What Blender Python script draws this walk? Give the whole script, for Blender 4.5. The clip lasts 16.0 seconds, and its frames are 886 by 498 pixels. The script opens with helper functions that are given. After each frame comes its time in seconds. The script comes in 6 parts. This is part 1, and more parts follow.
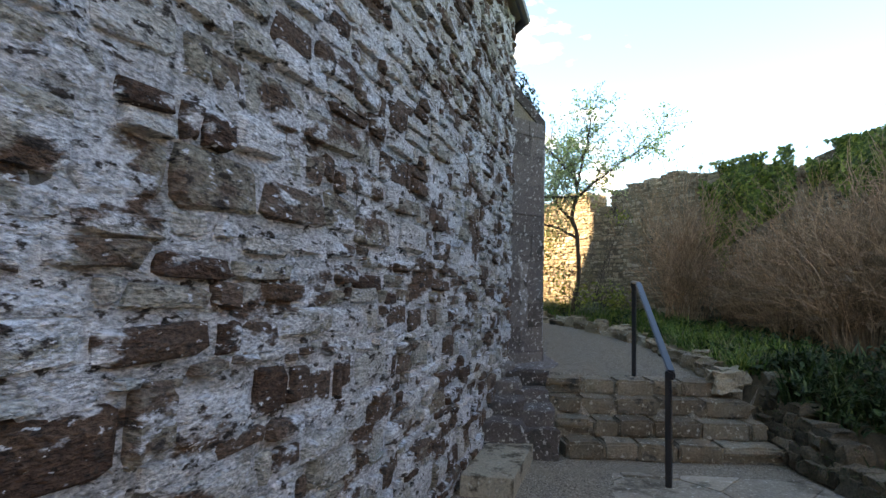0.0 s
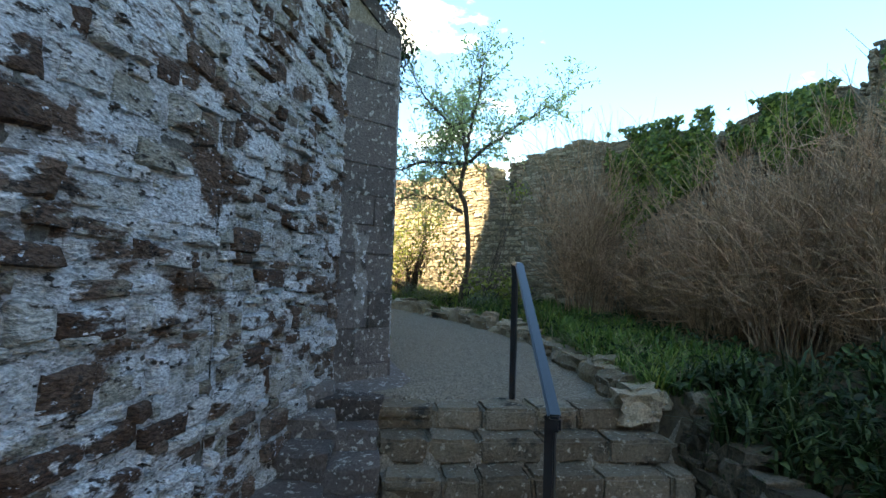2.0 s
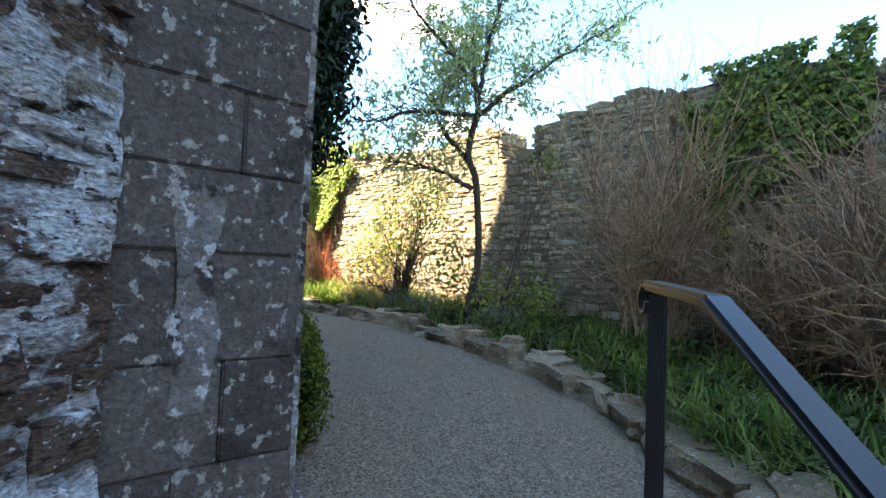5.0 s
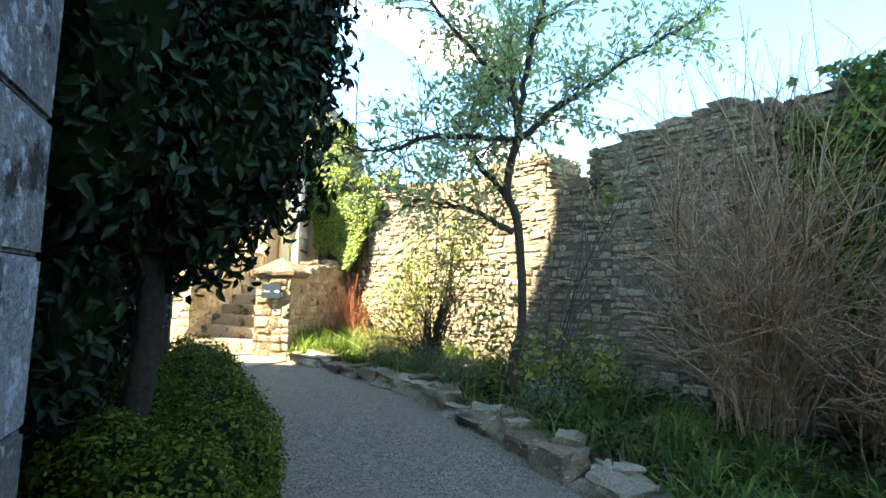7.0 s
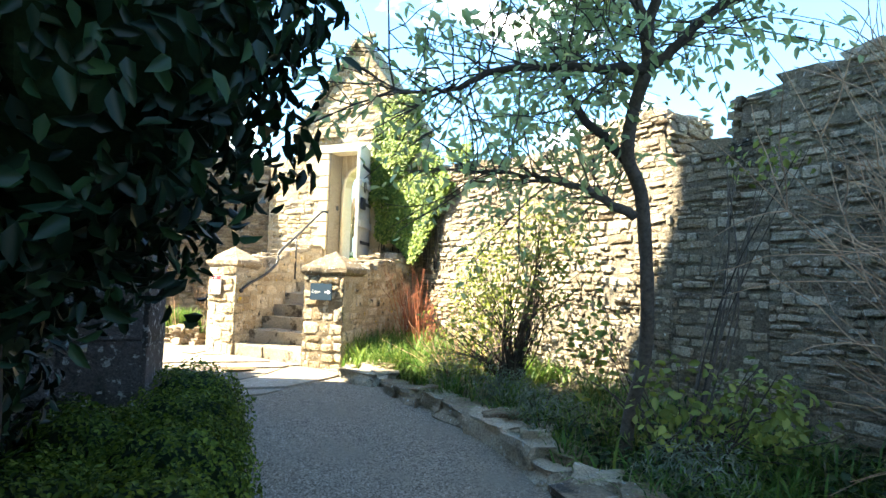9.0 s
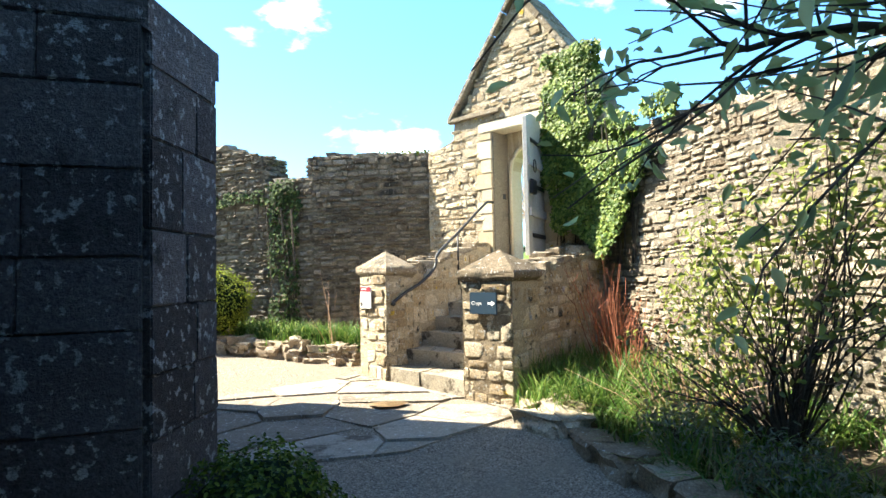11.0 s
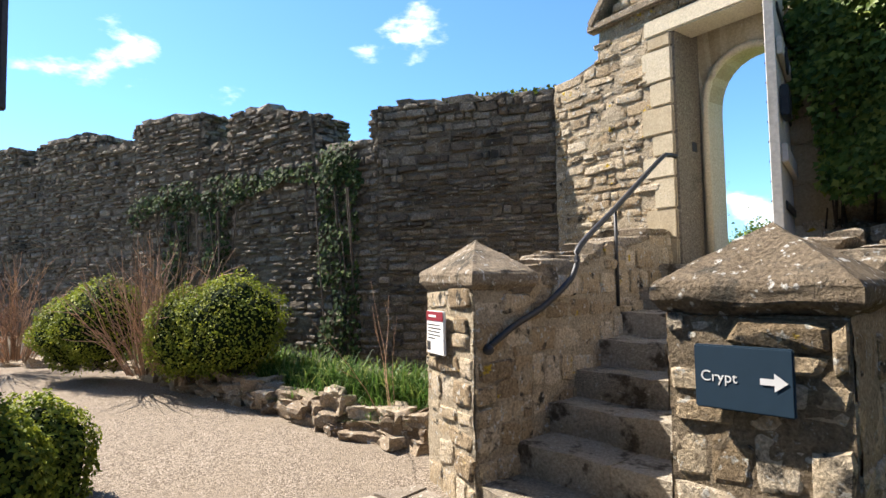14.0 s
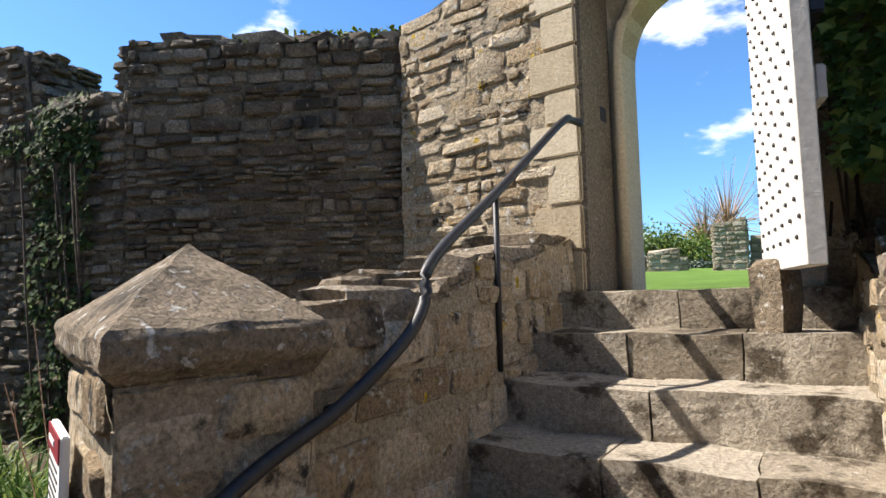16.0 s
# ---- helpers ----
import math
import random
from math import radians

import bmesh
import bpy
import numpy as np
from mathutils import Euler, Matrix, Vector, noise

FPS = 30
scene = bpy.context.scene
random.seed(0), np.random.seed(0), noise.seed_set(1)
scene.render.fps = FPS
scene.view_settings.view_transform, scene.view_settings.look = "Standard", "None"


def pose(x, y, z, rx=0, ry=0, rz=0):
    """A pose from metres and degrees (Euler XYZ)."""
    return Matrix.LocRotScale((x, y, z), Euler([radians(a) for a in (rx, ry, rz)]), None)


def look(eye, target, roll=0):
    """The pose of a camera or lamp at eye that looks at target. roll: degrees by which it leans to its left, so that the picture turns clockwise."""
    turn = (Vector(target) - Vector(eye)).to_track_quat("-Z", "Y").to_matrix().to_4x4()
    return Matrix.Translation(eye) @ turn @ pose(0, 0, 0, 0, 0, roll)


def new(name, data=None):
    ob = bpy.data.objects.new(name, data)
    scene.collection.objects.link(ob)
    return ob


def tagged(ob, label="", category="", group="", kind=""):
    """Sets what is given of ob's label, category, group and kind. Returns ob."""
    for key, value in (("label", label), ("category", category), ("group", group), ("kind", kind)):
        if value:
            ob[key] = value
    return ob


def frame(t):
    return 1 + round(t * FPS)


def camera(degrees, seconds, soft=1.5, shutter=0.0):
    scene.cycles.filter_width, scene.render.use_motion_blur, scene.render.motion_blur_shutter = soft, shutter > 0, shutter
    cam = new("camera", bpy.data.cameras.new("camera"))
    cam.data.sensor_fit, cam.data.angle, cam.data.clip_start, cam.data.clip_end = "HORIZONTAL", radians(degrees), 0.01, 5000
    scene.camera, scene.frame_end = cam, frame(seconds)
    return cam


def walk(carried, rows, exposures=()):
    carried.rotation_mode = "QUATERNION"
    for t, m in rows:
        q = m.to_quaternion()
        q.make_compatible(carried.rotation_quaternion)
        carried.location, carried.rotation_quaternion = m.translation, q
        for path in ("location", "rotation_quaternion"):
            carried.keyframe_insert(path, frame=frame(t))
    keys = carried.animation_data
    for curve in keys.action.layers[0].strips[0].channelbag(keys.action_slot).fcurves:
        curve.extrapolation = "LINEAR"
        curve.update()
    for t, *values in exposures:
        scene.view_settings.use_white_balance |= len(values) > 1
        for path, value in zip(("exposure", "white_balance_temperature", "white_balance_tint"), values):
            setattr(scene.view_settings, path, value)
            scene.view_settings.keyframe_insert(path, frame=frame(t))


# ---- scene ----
cam = camera(75.2, 16.0)
PATH = [
    (0, (0.319, 0.098, 1.454), (1.255, 1.858, 1.606), 1.5),
    (0.5, (0.928, 0.566, 1.438), (2.024, 2.231, 1.593), 1.2),
    (1, (1.372, 0.878, 1.415), (2.524, 2.506, 1.567), 1.5),
    (1.5, (1.746, 1.252, 1.444), (2.927, 2.861, 1.579), 1.8),
    (2, (2.197, 1.577, 1.461), (3.384, 3.183, 1.579), 1.9),
    (2.5, (2.528, 1.982, 1.486), (3.712, 3.592, 1.584), 2.0),
    (3, (2.856, 2.365, 1.49), (4.069, 3.952, 1.59), 2.0),
    (3.2, (2.985, 2.536, 1.5), (4.225, 4.101, 1.617), 1.7),
    (5.3, (4.279, 4.297, 1.699), (5.443, 5.921, 1.788), 2.3),
    (5.5, (4.41, 4.425, 1.746), (5.559, 6.059, 1.846), 2.1),
    (6, (4.675, 4.676, 1.891), (5.788, 6.331, 2.038), 1.9),
    (6.5, (4.833, 4.935, 1.991), (5.901, 6.617, 2.161), 2.2),
    (7, (5.064, 5.176, 2.079), (6.1, 6.879, 2.242), 2.1),
    (7.5, (5.304, 5.427, 2.188), (6.315, 7.146, 2.345), 2.3),
    (8, (5.445, 5.826, 2.228), (6.441, 7.555, 2.357), 2.4),
    (8.5, (5.733, 6.255, 2.24), (6.67, 8.018, 2.356), 2.3),
    (9, (5.937, 6.682, 2.27), (6.731, 8.514, 2.378), 1.9),
    (9.5, (6.125, 7.119, 2.333), (6.769, 9.01, 2.434), 1.1),
    (9.7, (6.236, 7.208, 2.361), (6.805, 9.123, 2.451), 0.5),
    (10, (6.368, 7.551, 2.416), (6.859, 9.488, 2.505), 0.3),
    (10.2, (6.406, 7.71, 2.436), (6.825, 9.664, 2.518), -0.0),
    (12.3, (6.885, 10.331, 2.277), (6.841, 12.329, 2.369), -1.5),
    (12.5, (6.855, 10.551, 2.279), (6.782, 12.548, 2.37), -1.3),
    (13, (6.79, 11.207, 2.316), (6.649, 13.2, 2.415), -1.1),
    (13.5, (6.818, 11.835, 2.388), (6.637, 13.824, 2.494), -1.3),
    (14, (6.751, 12.418, 2.417), (6.528, 14.402, 2.53), -1.0),
    (14.5, (6.745, 13.094, 2.446), (6.505, 15.075, 2.583), -1.1),
    (15, (6.721, 13.689, 2.486), (6.515, 15.674, 2.631), -1.1),
    (15.5, (6.864, 14.23, 2.52), (6.801, 16.223, 2.677), -1.6),
    (16, (7.036, 14.604, 2.53), (7.3, 16.58, 2.691), -1.3),
]
walk(cam, [(t, look(eye, target, roll)) for t, eye, target, roll in PATH],
     exposures=[(0, 3.55, 11600, 17), (1.5, 3.45, 9900, 4), (3, 3.6, 9200, 4), (5.5, 3.85, 9200, 12), (7, 3.8, 8600, 3), (9, 3.75, 7500, 4), (10.2, 3.4, 6900, 1),
                (12.3, 2.15, 6600, 12), (13.5, 2.0, 6550, 13), (16, 1.65, 6450, 14)])
# ---- world, sun, exposure ----
SUN_AZ, SUN_EL = 158.0, 49.0          # direction to the sun: degrees from +x towards +y, and height
world = bpy.data.worlds.new("sky")
scene.world = world
world.use_nodes = True
wn = world.node_tree
wn.nodes.clear()


def node(tree, kind, ins=None, **props):
    n = tree.nodes.new(kind)
    for k, v in props.items():
        setattr_safe(n, k, v)
    for k, v in (ins or {}).items():
        s = n.inputs[k]
        if isinstance(v, bpy.types.NodeSocket):
            tree.links.new(v, s)
        else:
            s.default_value = v
    return n


def setattr_safe(n, k, v):
    if k == "noise_dimensions": n.noise_dimensions = v
    elif k == "data_type": n.data_type = v
    elif k == "blend_type": n.blend_type = v
    elif k == "operation": n.operation = v
    elif k == "feature": n.feature = v
    elif k == "sky_type": n.sky_type = v
    elif k == "interpolation_type": n.interpolation_type = v


sky = node(wn, "ShaderNodeTexSky", sky_type="NISHITA")
sky.sun_disc = False
sky.sun_elevation = radians(SUN_EL)
sky.sun_rotation = radians(90.0 - SUN_AZ)
sky.air_density, sky.dust_density, sky.ozone_density = 1.0, 0.2, 2.5
coord = node(wn, "ShaderNodeTexCoord")
mapc = node(wn, "ShaderNodeMapping", {"Vector": coord.outputs["Generated"], "Scale": (1.0, 1.0, 2.2)})
cl = node(wn, "ShaderNodeTexNoise", {"Vector": mapc.outputs[0], "Scale": 3.1, "Detail": 7.0, "Roughness": 0.56})
cr = node(wn, "ShaderNodeMapRange", {"Value": cl.outputs["Fac"], "From Min": 0.575, "From Max": 0.67}, interpolation_type="SMOOTHSTEP")
deep = node(wn, "ShaderNodeMix", {0: 1.0, 6: sky.outputs[0], 7: (0.58, 0.89, 1.13, 1)}, data_type="RGBA", blend_type="MULTIPLY")
cm = node(wn, "ShaderNodeMix", {0: cr.outputs[0], 6: deep.outputs[2], 7: (9.0, 9.2, 9.6, 1)}, data_type="RGBA")
bg = node(wn, "ShaderNodeBackground", {"Color": cm.outputs[2], "Strength": 0.066})
wo = node(wn, "ShaderNodeOutputWorld", {"Surface": bg.outputs[0]})

sun = new("sun", bpy.data.lights.new("sun", "SUN"))
sun.data.energy, sun.data.angle, sun.data.color = 4.0, radians(0.53), (1.0, 0.93, 0.82)
sd = Vector((math.cos(radians(SUN_AZ)) * math.cos(radians(SUN_EL)), math.sin(radians(SUN_AZ)) * math.cos(radians(SUN_EL)), math.sin(radians(SUN_EL))))
sun.matrix_world = look(sd * 60, (0, 0, 0))


# ---- materials ----
def material(name, rough=0.85, spec=0.3, metal=0.0):
    m = bpy.data.materials.new(name)
    m.use_nodes = True
    t = m.node_tree
    b = t.nodes["Principled BSDF"]
    b.inputs["Roughness"].default_value = rough
    b.inputs["Specular IOR Level"].default_value = spec
    b.inputs["Metallic"].default_value = metal
    return m, t, b


def ramp(t, fac, stops):
    r = t.nodes.new("ShaderNodeValToRGB")
    t.links.new(fac, r.inputs[0])
    els = r.color_ramp.elements
    while len(els) < len(stops):
        els.new(0.5)
    for e, (p, c) in zip(els, stops):
        e.position, e.color = p, (*c, 1)
    return r.outputs[0]


def piece_random(t):
    """A number for each loose piece: its own object or its own island."""
    oi, ge = t.nodes.new("ShaderNodeObjectInfo"), t.nodes.new("ShaderNodeNewGeometry")
    a = node(t, "ShaderNodeMath", {0: oi.outputs["Random"], 1: ge.outputs["Random Per Island"]}, operation="ADD")
    return node(t, "ShaderNodeMath", {0: a.outputs[0], 1: 1.0}, operation="FRACT").outputs[0], ge.outputs["Position"]


def noise_tex(t, pos, scale, detail=5.0, rough=0.6):
    return node(t, "ShaderNodeTexNoise", {"Vector": pos, "Scale": scale, "Detail": detail, "Roughness": rough}).outputs["Fac"]


def mixc(t, fac, a, b, blend="MIX"):
    return node(t, "ShaderNodeMix", {0: fac, 6: a, 7: b}, data_type="RGBA", blend_type=blend).outputs[2]


def band(t, v, lo, hi):
    return node(t, "ShaderNodeMapRange", {"Value": v, "From Min": lo, "From Max": hi}, interpolation_type="SMOOTHSTEP").outputs[0]


def stone_material(name, stops, lichen=(0.5, 0.5, 0.44), lichen_at=(0.60, 0.68), dark=(0.05, 0.047, 0.04), dark_at=(0.58, 0.72), bump=0.6, big=1.6, extra=None, grit=(0.38, 1.45)):
    m, t, b = material(name, 0.92, 0.2)
    rnd, pos = piece_random(t)
    n1, n2, n3, n4 = noise_tex(t, pos, 9, 8, 0.7), noise_tex(t, pos, big, 6, 0.65), noise_tex(t, pos, 55, 5, 0.7), noise_tex(t, pos, 22, 4, 0.6)
    mixv = node(t, "ShaderNodeMath", {0: rnd, 1: 0.55}, operation="MULTIPLY").outputs[0]
    mixv = node(t, "ShaderNodeMath", {0: n1, 1: 0.5, 2: mixv}, operation="MULTIPLY_ADD").outputs[0]
    c = ramp(t, mixv, stops)
    c = mixc(t, band(t, n2, *dark_at), c, (*dark, 1))
    c = mixc(t, band(t, n4, *lichen_at), c, (*lichen, 1))
    if extra:
        c = mixc(t, band(t, noise_tex(t, pos, extra[1], 6, 0.6), *extra[2]), c, (*extra[0], 1))
    grain = ramp(t, n3, [(0.28, (grit[0],) * 3), (0.72, (grit[1],) * 3)])
    c = mixc(t, 1.0, c, grain, "MULTIPLY")
    t.links.new(c, b.inputs["Base Color"])
    h = node(t, "ShaderNodeMath", {0: n1, 1: 0.6, 2: n3}, operation="MULTIPLY_ADD").outputs[0]
    bp = node(t, "ShaderNodeBump", {"Height": h, "Strength": bump, "Distance": 0.03})
    t.links.new(bp.outputs[0], b.inputs["Normal"])
    return m


def lime_wall_material(name, stops, weight, lime_at, seed):
    """Old limewashed rubble: each stone its own colour, lime left in ragged patches, pitted and layered."""
    m, t, b = material(name, 0.93, 0.15)
    rnd, pos = piece_random(t)
    flat = node(t, "ShaderNodeMapping", {"Vector": pos, "Location": (seed, seed * .7, 0), "Scale": (1.0, 1.0, 2.3)}).outputs[0]
    n1, n2, n3 = noise_tex(t, flat, 7, 6, .6), noise_tex(t, flat, 2.6, 8, .62), noise_tex(t, flat, 44, 3, .6)
    n4, n5 = noise_tex(t, flat, 12, 6, .65), noise_tex(t, flat, 21, 5, .6)
    v = node(t, "ShaderNodeMath", {0: rnd, 1: weight}, operation="MULTIPLY").outputs[0]
    v = node(t, "ShaderNodeMath", {0: n1, 1: 1.0 - weight, 2: v}, operation="MULTIPLY_ADD").outputs[0]
    c = ramp(t, v, stops)
    c = mixc(t, band(t, noise_tex(t, flat, 1.5, 7, .62), .53, .58), c, (.115, .072, .052, 1))
    c = mixc(t, band(t, n2, *lime_at), c, (.52, .54, .56, 1))
    c = mixc(t, band(t, n4, .565, .63), c, (.05, .039, .034, 1))
    c = mixc(t, band(t, n5, .615, .665), c, (.56, .58, .61, 1))
    c = mixc(t, 1.0, c, ramp(t, n3, [(.32, (.5,) * 3), (.68, (1.5,) * 3)]), "MULTIPLY")
    t.links.new(c, b.inputs["Base Color"])
    h = node(t, "ShaderNodeMath", {0: n1, 1: 1.2, 2: n4}, operation="MULTIPLY_ADD").outputs[0]
    h = node(t, "ShaderNodeMath", {0: n3, 1: .45, 2: h}, operation="MULTIPLY_ADD").outputs[0]
    bp = node(t, "ShaderNodeBump", {"Height": h, "Strength": 1.0, "Distance": .05})
    t.links.new(bp.outputs[0], b.inputs["Normal"])
    return m


chapel_stone = lime_wall_material("chapel_stone", [(.2, (.075, .044, .032)), (.36, (.135, .092, .07)), (.43, (.26, .24, .195)), (.6, (.39, .38, .35)), (.8, (.5, .505, .51))], .7, (.53, .585), 3.0)
render_mat = lime_wall_material("lime_render", [(.32, (.16, .14, .12)), (.45, (.30, .295, .28)), (.55, (.41, .415, .42)), (.7, (.51, .525, .545))], .15, (.51, .57), 3.0)
limed_ashlar = stone_material("limed_ashlar", [(0.2, (0.16, 0.14, 0.125)), (0.5, (0.33, 0.32, 0.31)), (0.9, (0.5, 0.5, 0.51))], lichen=(0.55, 0.56, 0.58), lichen_at=(0.54, 0.62), dark=(0.06, 0.05, 0.045), dark_at=(0.53, 0.62), big=6.0, bump=1.0, grit=(0.5, 1.4))
# dark stonework tone, deepened to hold the shade behind the laurel too
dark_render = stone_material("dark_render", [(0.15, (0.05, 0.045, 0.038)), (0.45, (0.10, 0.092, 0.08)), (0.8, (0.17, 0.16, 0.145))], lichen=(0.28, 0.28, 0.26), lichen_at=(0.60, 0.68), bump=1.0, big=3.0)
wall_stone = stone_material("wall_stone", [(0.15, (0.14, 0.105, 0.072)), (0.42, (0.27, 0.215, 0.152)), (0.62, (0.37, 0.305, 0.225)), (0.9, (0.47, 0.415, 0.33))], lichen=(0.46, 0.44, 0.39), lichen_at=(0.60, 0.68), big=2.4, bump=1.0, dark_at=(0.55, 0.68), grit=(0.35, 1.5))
# wall_stone and wall_mortar darkened, so the north wall's shade sits in the colour
shaded_far_stone = stone_material("shaded_far_stone", [(0.15, (0.075, 0.058, 0.042)), (0.42, (0.15, 0.122, 0.09)), (0.62, (0.22, 0.185, 0.14)), (0.9, (0.32, 0.285, 0.23))], lichen=(0.36, 0.34, 0.29), lichen_at=(0.62, 0.70), big=1.7, bump=1.0, dark_at=(0.54, 0.68), grit=(0.4, 1.5))
shaded_far_mortar = stone_material("shaded_far_mortar", [(0.1, (0.055, 0.044, 0.032)), (0.28, (0.11, 0.09, 0.067)), (0.5, (0.18, 0.155, 0.118))], lichen=(0.26, 0.24, 0.19), lichen_at=(0.62, 0.7), bump=1.0)
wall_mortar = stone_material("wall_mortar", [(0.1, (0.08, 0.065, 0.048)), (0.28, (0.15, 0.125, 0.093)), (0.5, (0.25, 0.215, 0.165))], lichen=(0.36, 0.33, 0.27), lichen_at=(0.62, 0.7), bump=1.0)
pier_mortar = stone_material("pier_mortar", [(0.15, (0.15, 0.11, 0.068)), (0.35, (0.28, 0.22, 0.145)), (0.6, (0.41, 0.34, 0.24))], lichen=(0.5, 0.48, 0.42), lichen_at=(0.62, 0.68), bump=1.0)
pier_stone = stone_material("pier_stone", [(0.15, (0.21, 0.15, 0.087)), (0.42, (0.40, 0.305, 0.19)), (0.62, (0.52, 0.42, 0.285)), (0.9, (0.62, 0.54, 0.42))],
                            lichen=(0.5, 0.48, 0.42), lichen_at=(0.58, 0.64), dark_at=(0.54, 0.66), bump=1.0, big=7.0, extra=((0.50, 0.34, 0.03), 6.0, (0.64, 0.68)), grit=(0.4, 1.45))
ashlar = stone_material("ashlar", [(0.2, (0.36, 0.29, 0.19)), (0.5, (0.48, 0.41, 0.29)), (0.9, (0.58, 0.52, 0.40))], lichen=(0.55, 0.52, 0.46), lichen_at=(0.66, 0.74), dark=(0.16, 0.13, 0.09), dark_at=(0.64, 0.8), bump=0.3, grit=(0.7, 1.2))
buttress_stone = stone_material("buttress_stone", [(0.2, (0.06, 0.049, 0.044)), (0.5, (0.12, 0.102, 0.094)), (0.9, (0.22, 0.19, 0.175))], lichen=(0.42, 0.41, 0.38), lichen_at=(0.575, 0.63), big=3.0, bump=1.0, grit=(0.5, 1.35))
porch_ashlar = stone_material("porch_ashlar", [(0.2, (0.32, 0.265, 0.20)), (0.5, (0.48, 0.41, 0.325)), (0.9, (0.6, 0.53, 0.44))], lichen=(0.62, 0.58, 0.52), lichen_at=(0.60, 0.68), dark=(0.2, 0.16, 0.12), dark_at=(0.54, 0.66), bump=0.6, big=4.0, grit=(0.6, 1.3))
cap_stone = stone_material("cap_stone", [(0.2, (0.17, 0.13, 0.085)), (0.5, (0.27, 0.215, 0.15)), (0.9, (0.38, 0.32, 0.24))], lichen=(0.55, 0.53, 0.48), lichen_at=(0.60, 0.66), dark=(0.08, 0.07, 0.052), dark_at=(0.52, 0.68), bump=1.0, big=5.0)
step_stone = stone_material("step_stone", [(0.2, (0.10, 0.074, 0.05)), (0.5, (0.20, 0.158, 0.112)), (0.9, (0.33, 0.275, 0.205))], lichen=(0.42, 0.38, 0.31), lichen_at=(0.58, 0.68), dark_at=(.54, .68), bump=1.0, big=4.0, grit=(0.55, 1.35))
tread_stone = stone_material("tread_stone", [(0.2, (0.24, 0.20, 0.145)), (0.5, (0.36, 0.31, 0.235)), (0.9, (0.50, 0.44, 0.35))], lichen=(0.48, 0.45, 0.38), lichen_at=(0.60, 0.72), dark=(0.10, 0.08, 0.056), dark_at=(0.50, 0.62), bump=0.9, big=4.5, grit=(0.5, 1.35))
rock_stone = stone_material("rock_stone", [(0.2, (0.13, 0.093, 0.06)), (0.5, (0.29, 0.225, 0.155)), (0.9, (0.46, 0.385, 0.285))], lichen=(0.46, 0.45, 0.41), lichen_at=(0.6, 0.7), bump=0.7)
paving_stone = stone_material("paving_stone", [(0.15, (0.16, 0.128, 0.096)), (0.5, (0.265, 0.225, 0.175)), (0.9, (0.38, 0.33, 0.265))], lichen=(0.52, 0.48, 0.41), lichen_at=(0.58, 0.70), dark=(0.11, 0.088, 0.064), dark_at=(0.50, 0.66), bump=0.7, big=2.4, grit=(0.6, 1.25))
# rock_stone's hues, much darker, for the retaining wall
dark_bank_stone = stone_material("dark_bank_stone", [(0.2, (0.04, 0.033, 0.023)), (0.5, (0.10, 0.08, 0.056)), (0.9, (0.21, 0.175, 0.13))], lichen=(0.06, 0.075, 0.03), lichen_at=(0.58, 0.66), bump=1.0, big=4.0)


def gravel_material():
    m, t, b = material("gravel", 0.95, 0.15)
    ge = t.nodes.new("ShaderNodeNewGeometry")
    pos = ge.outputs["Position"]
    v = node(t, "ShaderNodeTexVoronoi", {"Vector": pos, "Scale": 88.0})
    n, n2 = noise_tex(t, pos, 1.3, 6), noise_tex(t, pos, 30, 4)
    c = ramp(t, v.outputs["Color"], [(0.1, (0.085, 0.064, 0.045)), (0.5, (0.188, 0.153, 0.115)), (0.95, (0.355, 0.30, 0.238))])
    c = mixc(t, band(t, n, 0.46, 0.80), c, (0.20, 0.162, 0.12, 1))
    c = mixc(t, 1.0, c, ramp(t, n2, [(0.2, (0.7, 0.7, 0.7)), (0.8, (1.15, 1.15, 1.15))]), "MULTIPLY")
    t.links.new(c, b.inputs["Base Color"])
    bp = node(t, "ShaderNodeBump", {"Height": v.outputs["Distance"], "Strength": 0.7, "Distance": 0.012})
    bp.invert = True
    t.links.new(bp.outputs[0], b.inputs["Normal"])
    return m


def soil_material(name, a, c2, scale=14):
    m, t, b = material(name, 0.97, 0.1)
    ge = t.nodes.new("ShaderNodeNewGeometry")
    n, n2 = noise_tex(t, ge.outputs["Position"], scale, 8, 0.7), noise_tex(t, ge.outputs["Position"], 0.9, 4)
    c = ramp(t, n, [(0.25, a), (0.75, c2)])
    c = mixc(t, 1.0, c, ramp(t, n2, [(0.3, (0.75, 0.75, 0.75)), (0.7, (1.2, 1.2, 1.2))]), "MULTIPLY")
    t.links.new(c, b.inputs["Base Color"])
    bp = node(t, "ShaderNodeBump", {"Height": n, "Strength": 0.8, "Distance": 0.05})
    t.links.new(bp.outputs[0], b.inputs["Normal"])
    return m


def leaf_material(name, stops, rough=0.5, through_light=0.35, spec=0.4):
    m, t, b = material(name, rough, spec)
    rnd, pos = piece_random(t)
    c = ramp(t, rnd, stops)
    n = noise_tex(t, pos, 2.0, 3)
    c = mixc(t, 1.0, c, ramp(t, n, [(0.3, (0.75, 0.75, 0.75)), (0.7, (1.25, 1.25, 1.25))]), "MULTIPLY")
    t.links.new(c, b.inputs["Base Color"])
    tr = node(t, "ShaderNodeBsdfTranslucent", {"Color": c})
    mx = node(t, "ShaderNodeMixShader", {0: through_light, 1: b.outputs[0], 2: tr.outputs[0]})
    t.links.new(mx.outputs[0], t.nodes["Material Output"].inputs[0])
    return m


